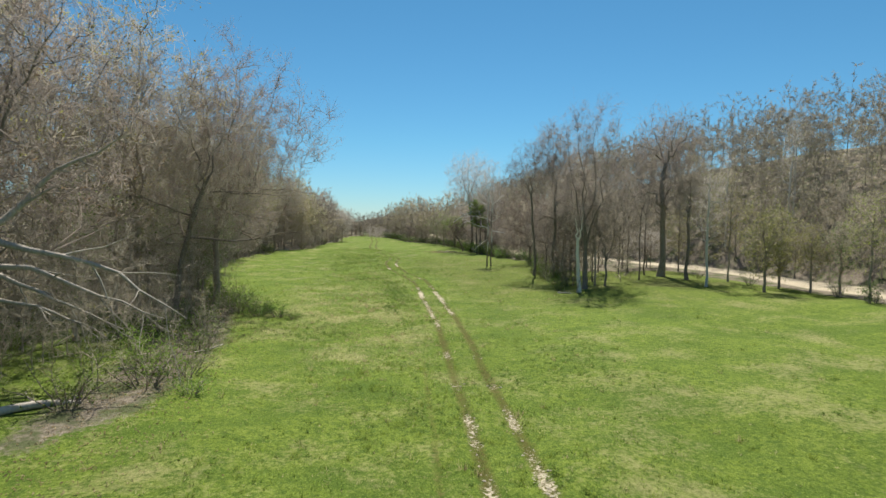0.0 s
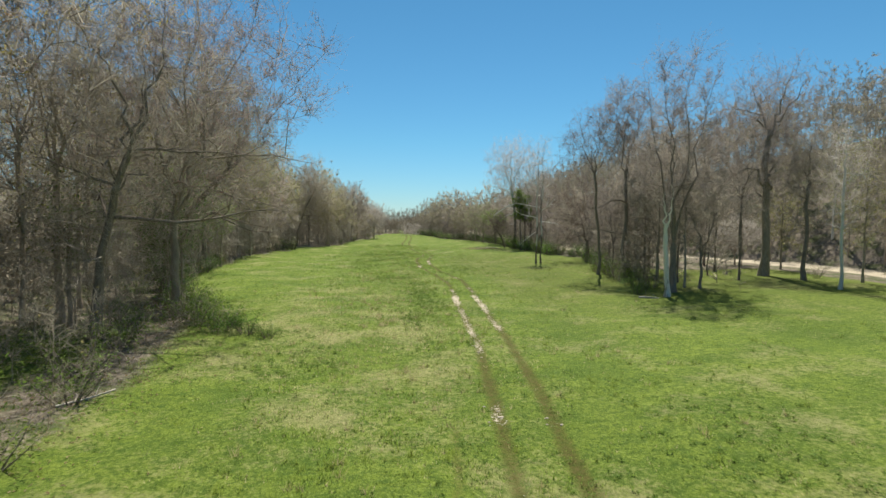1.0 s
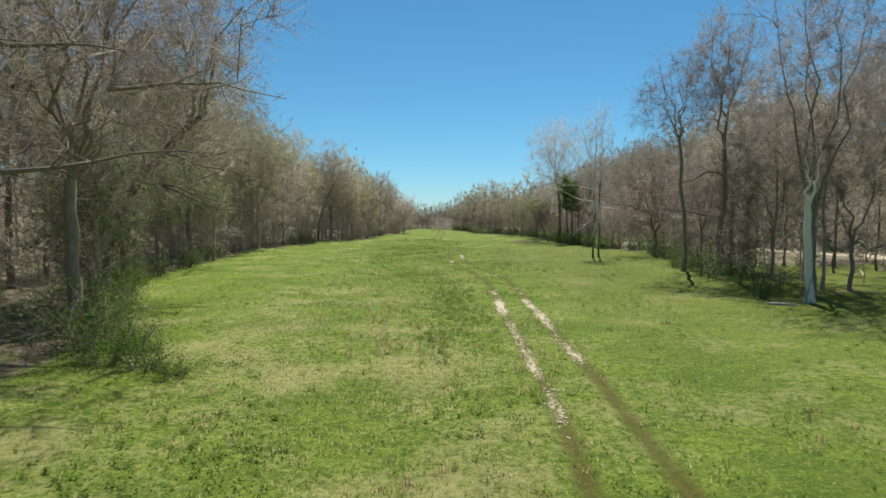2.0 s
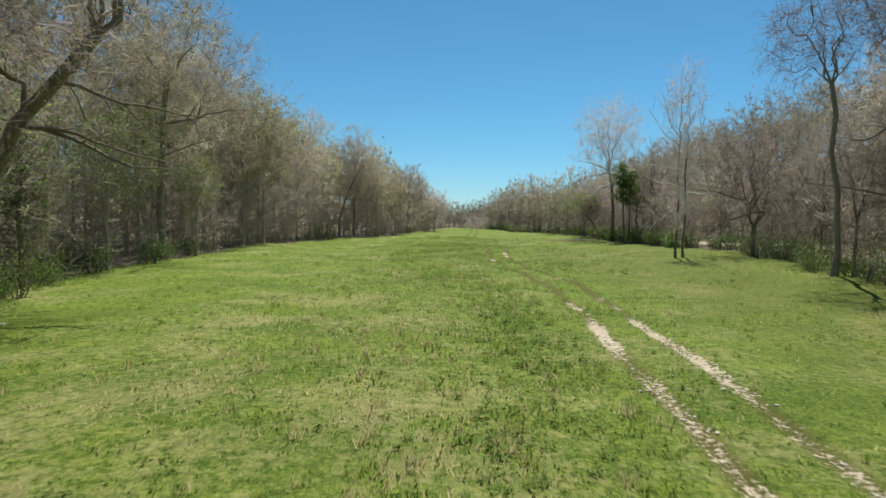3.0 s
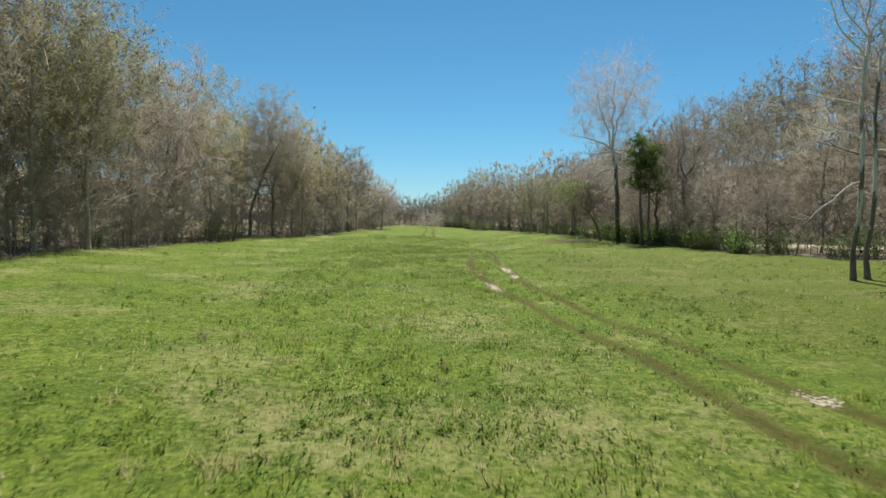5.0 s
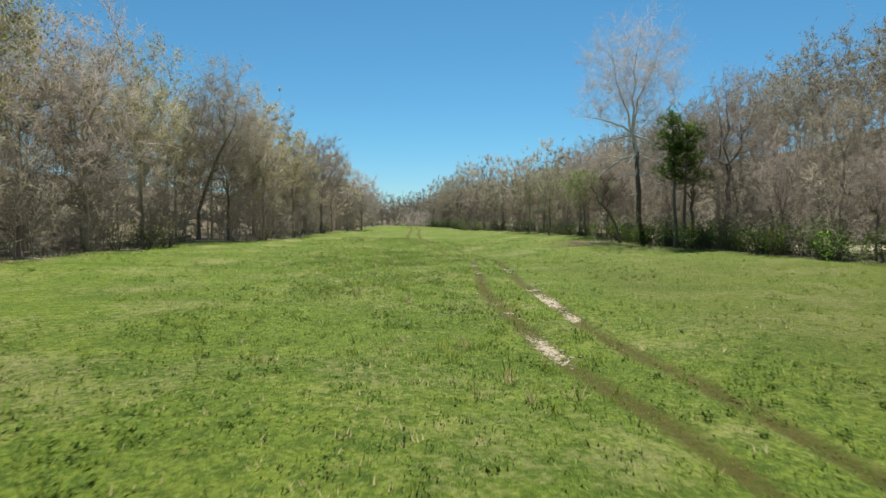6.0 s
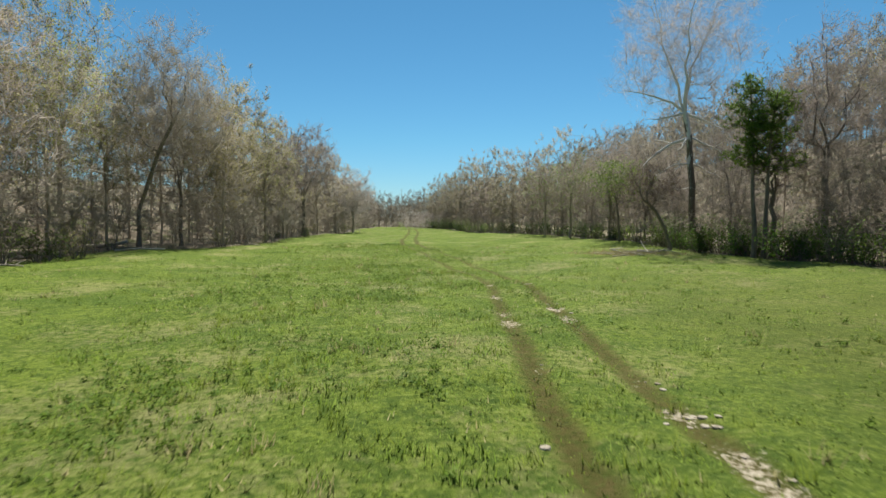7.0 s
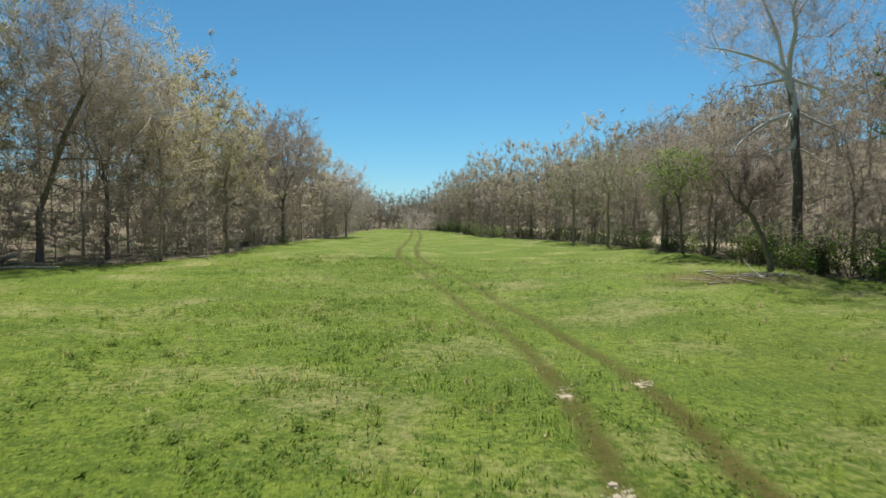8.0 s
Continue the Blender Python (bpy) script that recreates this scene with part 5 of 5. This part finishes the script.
def brush_pile(x, y):
    r = np.random.default_rng(7)
    root = tagged(new("brush_pile"), "low pile of dead grey branches on the grass", "brush pile")
    for k in range(26):
        s = Shape()
        a = r.normal(0, 0.5) + (0 if r.random() < 0.8 else 1.5)
        p = np.array((r.normal(0, 1.5), r.normal(0, 0.8), r.uniform(0.02, 0.35)))
        ln = r.uniform(1.2, 3.0)
        s.tube(limb(r, p, (math.cos(a), math.sin(a), r.normal(0, 0.06)), ln, 5, 0, 0.1), np.linspace(r.uniform(0.02, 0.06), 0.008, 6), 5)
        part("branch", s.mesh("pile_branch", [M_DEAD]), root)
    s = Shape()
    n = 2200
    c = np.stack([r.normal(-0.4, 1.9, n), r.normal(0, 0.8, n), np.zeros(n)], 1)
    fine_twigs(r, s, c, np.tile((0.4, 0.0, 0.6), (n, 1)), 1, 0.5, 0.015, 0, 0, 0.8)
    tagged(part("dry_grass", s.mesh("pile_grass", [M_STRAW], False), root), kind="stuff")
    return stand(root, x, y)


brush_pile(18.2, 133.0)

# ---------------------------------------------------------------- stones in the ruts
STONES = []
for k in range(4):
    bm = bmesh.new()
    bmesh.ops.create_icosphere(bm, subdivisions=1, radius=1.0)
    for v in bm.verts:
        v.co = Vector((v.co.x * 1.2, v.co.y * 0.9, v.co.z * 0.45)) * (1 + 0.25 * noise.noise(v.co * 1.7 + Vector((k * 9, 0, 0))))
    me = bpy.data.meshes.new("stone")
    bm.to_mesh(me)
    bm.free()
    me.materials.append(M_STONE)
    STONES.append(me)
r_ = np.random.default_rng(77)
share = np.array([half * k for _, _, half, k in ROCKY])
for k in range(290):
    side, y0, half, _ = ROCKY[int(r_.choice(len(ROCKY), p=share / share.sum()))]
    y = y0 + half * r_.normal(0, 0.5)
    x = float(rut_x(y)) + GAUGE * side + r_.normal(0, 0.16)
    s = r_.uniform(0.02, 0.07)
    ob = part("stone", STONES[k % 4], ground)
    ob.matrix_basis = Matrix.LocRotScale((x, y, float(ground_z(x, y)) + 0.1 * s), Euler((0, 0, r_.uniform(0, 6.28))), (s, s, s))


# ---------------------------------------------------------------- grass
def field_spots(r, n, near):
    """Places on the meadow: a share of them close along the middle."""
    y = r.uniform(6, 150, n)
    x = np.where(r.random(n) < near, r.normal(1.0, 4.5, n), r.uniform(-22, 26, n))
    ok = (x > left_edge(y) - 0.5) & (x < right_edge(y) + 0.5) & (r.random(n) > 0.74 * rut_depth(x, y))
    return x[ok], y[ok]


def blades(r, x, y, per, tall, width, spread, mat_of):
    n = len(x) * per
    px, py = np.repeat(x, per) + r.normal(0, spread, n), np.repeat(y, per) + r.normal(0, spread, n)
    p = np.stack([px, py, ground_z(px, py) - 0.01], 1)
    up = unit(np.stack([0.45 * r.normal(size=n), 0.45 * r.normal(size=n), np.ones(n)], 1))
    h = (np.repeat(tall, per) if np.ndim(tall) else tall) * r.uniform(0.5, 1.2, n)
    a = r.uniform(0, 6.28, n)
    s = np.stack([np.cos(a), np.sin(a), np.zeros(n)], 1) * (width * r.uniform(0.6, 1.3, n))[:, None]
    v = np.stack([p - s, p + s, p + up * h[:, None]], 1).reshape(-1, 3)
    return v, np.arange(n * 3).reshape(-1, 3), np.repeat(mat_of, per)


def patchy(x, y, k):
    """An uneven field between about -1 and 1: where one kind of plant is at home."""
    return (np.sin(0.61 * x + 1.9 * np.sin(0.23 * y + k) + k) * np.sin(0.47 * y + 1.4 * np.sin(0.31 * x - k)) + 0.5 * np.sin(1.7 * x + 1.3 * y + 2 * k) * np.sin(1.1 * y - 0.9 * x + k))


r_ = np.random.default_rng(88)
gxs, gys = field_spots(r_, 86000, 0.68)
dry = r_.random(len(gxs)) < 0.02 + 0.42 * parched(gxs, gys) * (patchy(gxs, gys, 1.0) > -0.1) + 0.08 * (patchy(gxs, gys, 2.5) > 0.55)
lump = np.clip(np.sin(gxs * 2.1 + 1.6 * np.sin(gys * 0.9)) * np.sin(gys * 1.7 + 1.3 * np.sin(gxs * 1.1)) + 0.35 * np.sin(gxs * 0.4 + gys * 0.27), 0, 1)
v, f, m = blades(r_, gxs, gys, 4, np.where(dry, 0.12, 0.03 + 0.045 * r_.random(len(gxs)) + 0.1 * lump ** 2), 0.013, 0.07, dry.astype(int))
soft_n = unit(np.repeat(r_.normal(size=(len(f), 3)) * 0.2 + (0, 0, 1), 3, 0))
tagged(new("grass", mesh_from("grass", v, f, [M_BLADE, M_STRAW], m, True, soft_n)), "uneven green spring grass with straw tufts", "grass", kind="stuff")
# taller tufts standing out of the sward
tx, ty = field_spots(r_, 9000, 0.55)
keep = r_.random(len(tx)) < np.clip(0.25 + 0.6 * patchy(tx, ty, 4.0), 0.03, 1)
tx, ty = tx[keep], ty[keep]
old = r_.random(len(tx)) < 0.1 + 0.6 * parched(tx, ty)
v, f, m = blades(r_, tx, ty, 18, np.where(old, 0.3, 0.24) * r_.uniform(0.6, 1.3, len(tx)), 0.008, 0.075, old.astype(int))
soft_n = unit(np.repeat(r_.normal(size=(len(f), 3)) * 0.35 + (0, 0, 1), 3, 0))
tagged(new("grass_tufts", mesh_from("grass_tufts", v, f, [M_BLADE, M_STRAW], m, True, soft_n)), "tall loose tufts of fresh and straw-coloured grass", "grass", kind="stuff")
# broad-leaved clumps, darker than the sward
wx, wy = field_spots(r_, 15000, 0.5)
keep = patchy(wx, wy, 6.0) + r_.normal(0, 0.25, len(wx)) > 0.62
wx, wy = wx[keep], wy[keep]
beds = [(2.2, 57, 0.7, 5.0, 300), (-1.0, 74, 1.0, 2.5, 110), (-4.0, 39, 1.4, 2.5, 110), (8.0, 84, 1.5, 3.0, 110), (-2.5, 101, 0.9, 1.6, 80), (0.5, 113, 0.9, 2.2, 100), (9.5, 29, 1.5, 2.5, 100), (-3.6, 87, 1.6, 2.0, 90), (-4.2, 113, 1.2, 2.0, 80)]
wx = np.concatenate([wx] + [r_.normal(a, sa, k) for a, b, sa, sb, k in beds])
wy = np.concatenate([wy] + [r_.normal(b, sb, k) for a, b, sa, sb, k in beds])
weed = Shape()
size = np.repeat(r_.uniform(0.55, 1.5, len(wx)) ** 1.5, 26)[:, None]
puff = unit(r_.normal(size=(len(wx) * 26, 3))) * r_.random((len(wx) * 26, 1)) ** 0.4
at_ = np.repeat(np.stack([wx, wy, ground_z(wx, wy) + 0.02], 1), 26, 0) + np.abs(puff) * size * (0, 0, 0.15) + puff * size * (0.19, 0.19, 0)
leaf_bits(r_, weed, at_, 0.085, 0, 0.02)
v, f, m = weed.arrays()
soft_n = unit(np.repeat(r_.normal(size=(len(f), 3)) * 0.4 + (0, 0, 1), 3, 0))
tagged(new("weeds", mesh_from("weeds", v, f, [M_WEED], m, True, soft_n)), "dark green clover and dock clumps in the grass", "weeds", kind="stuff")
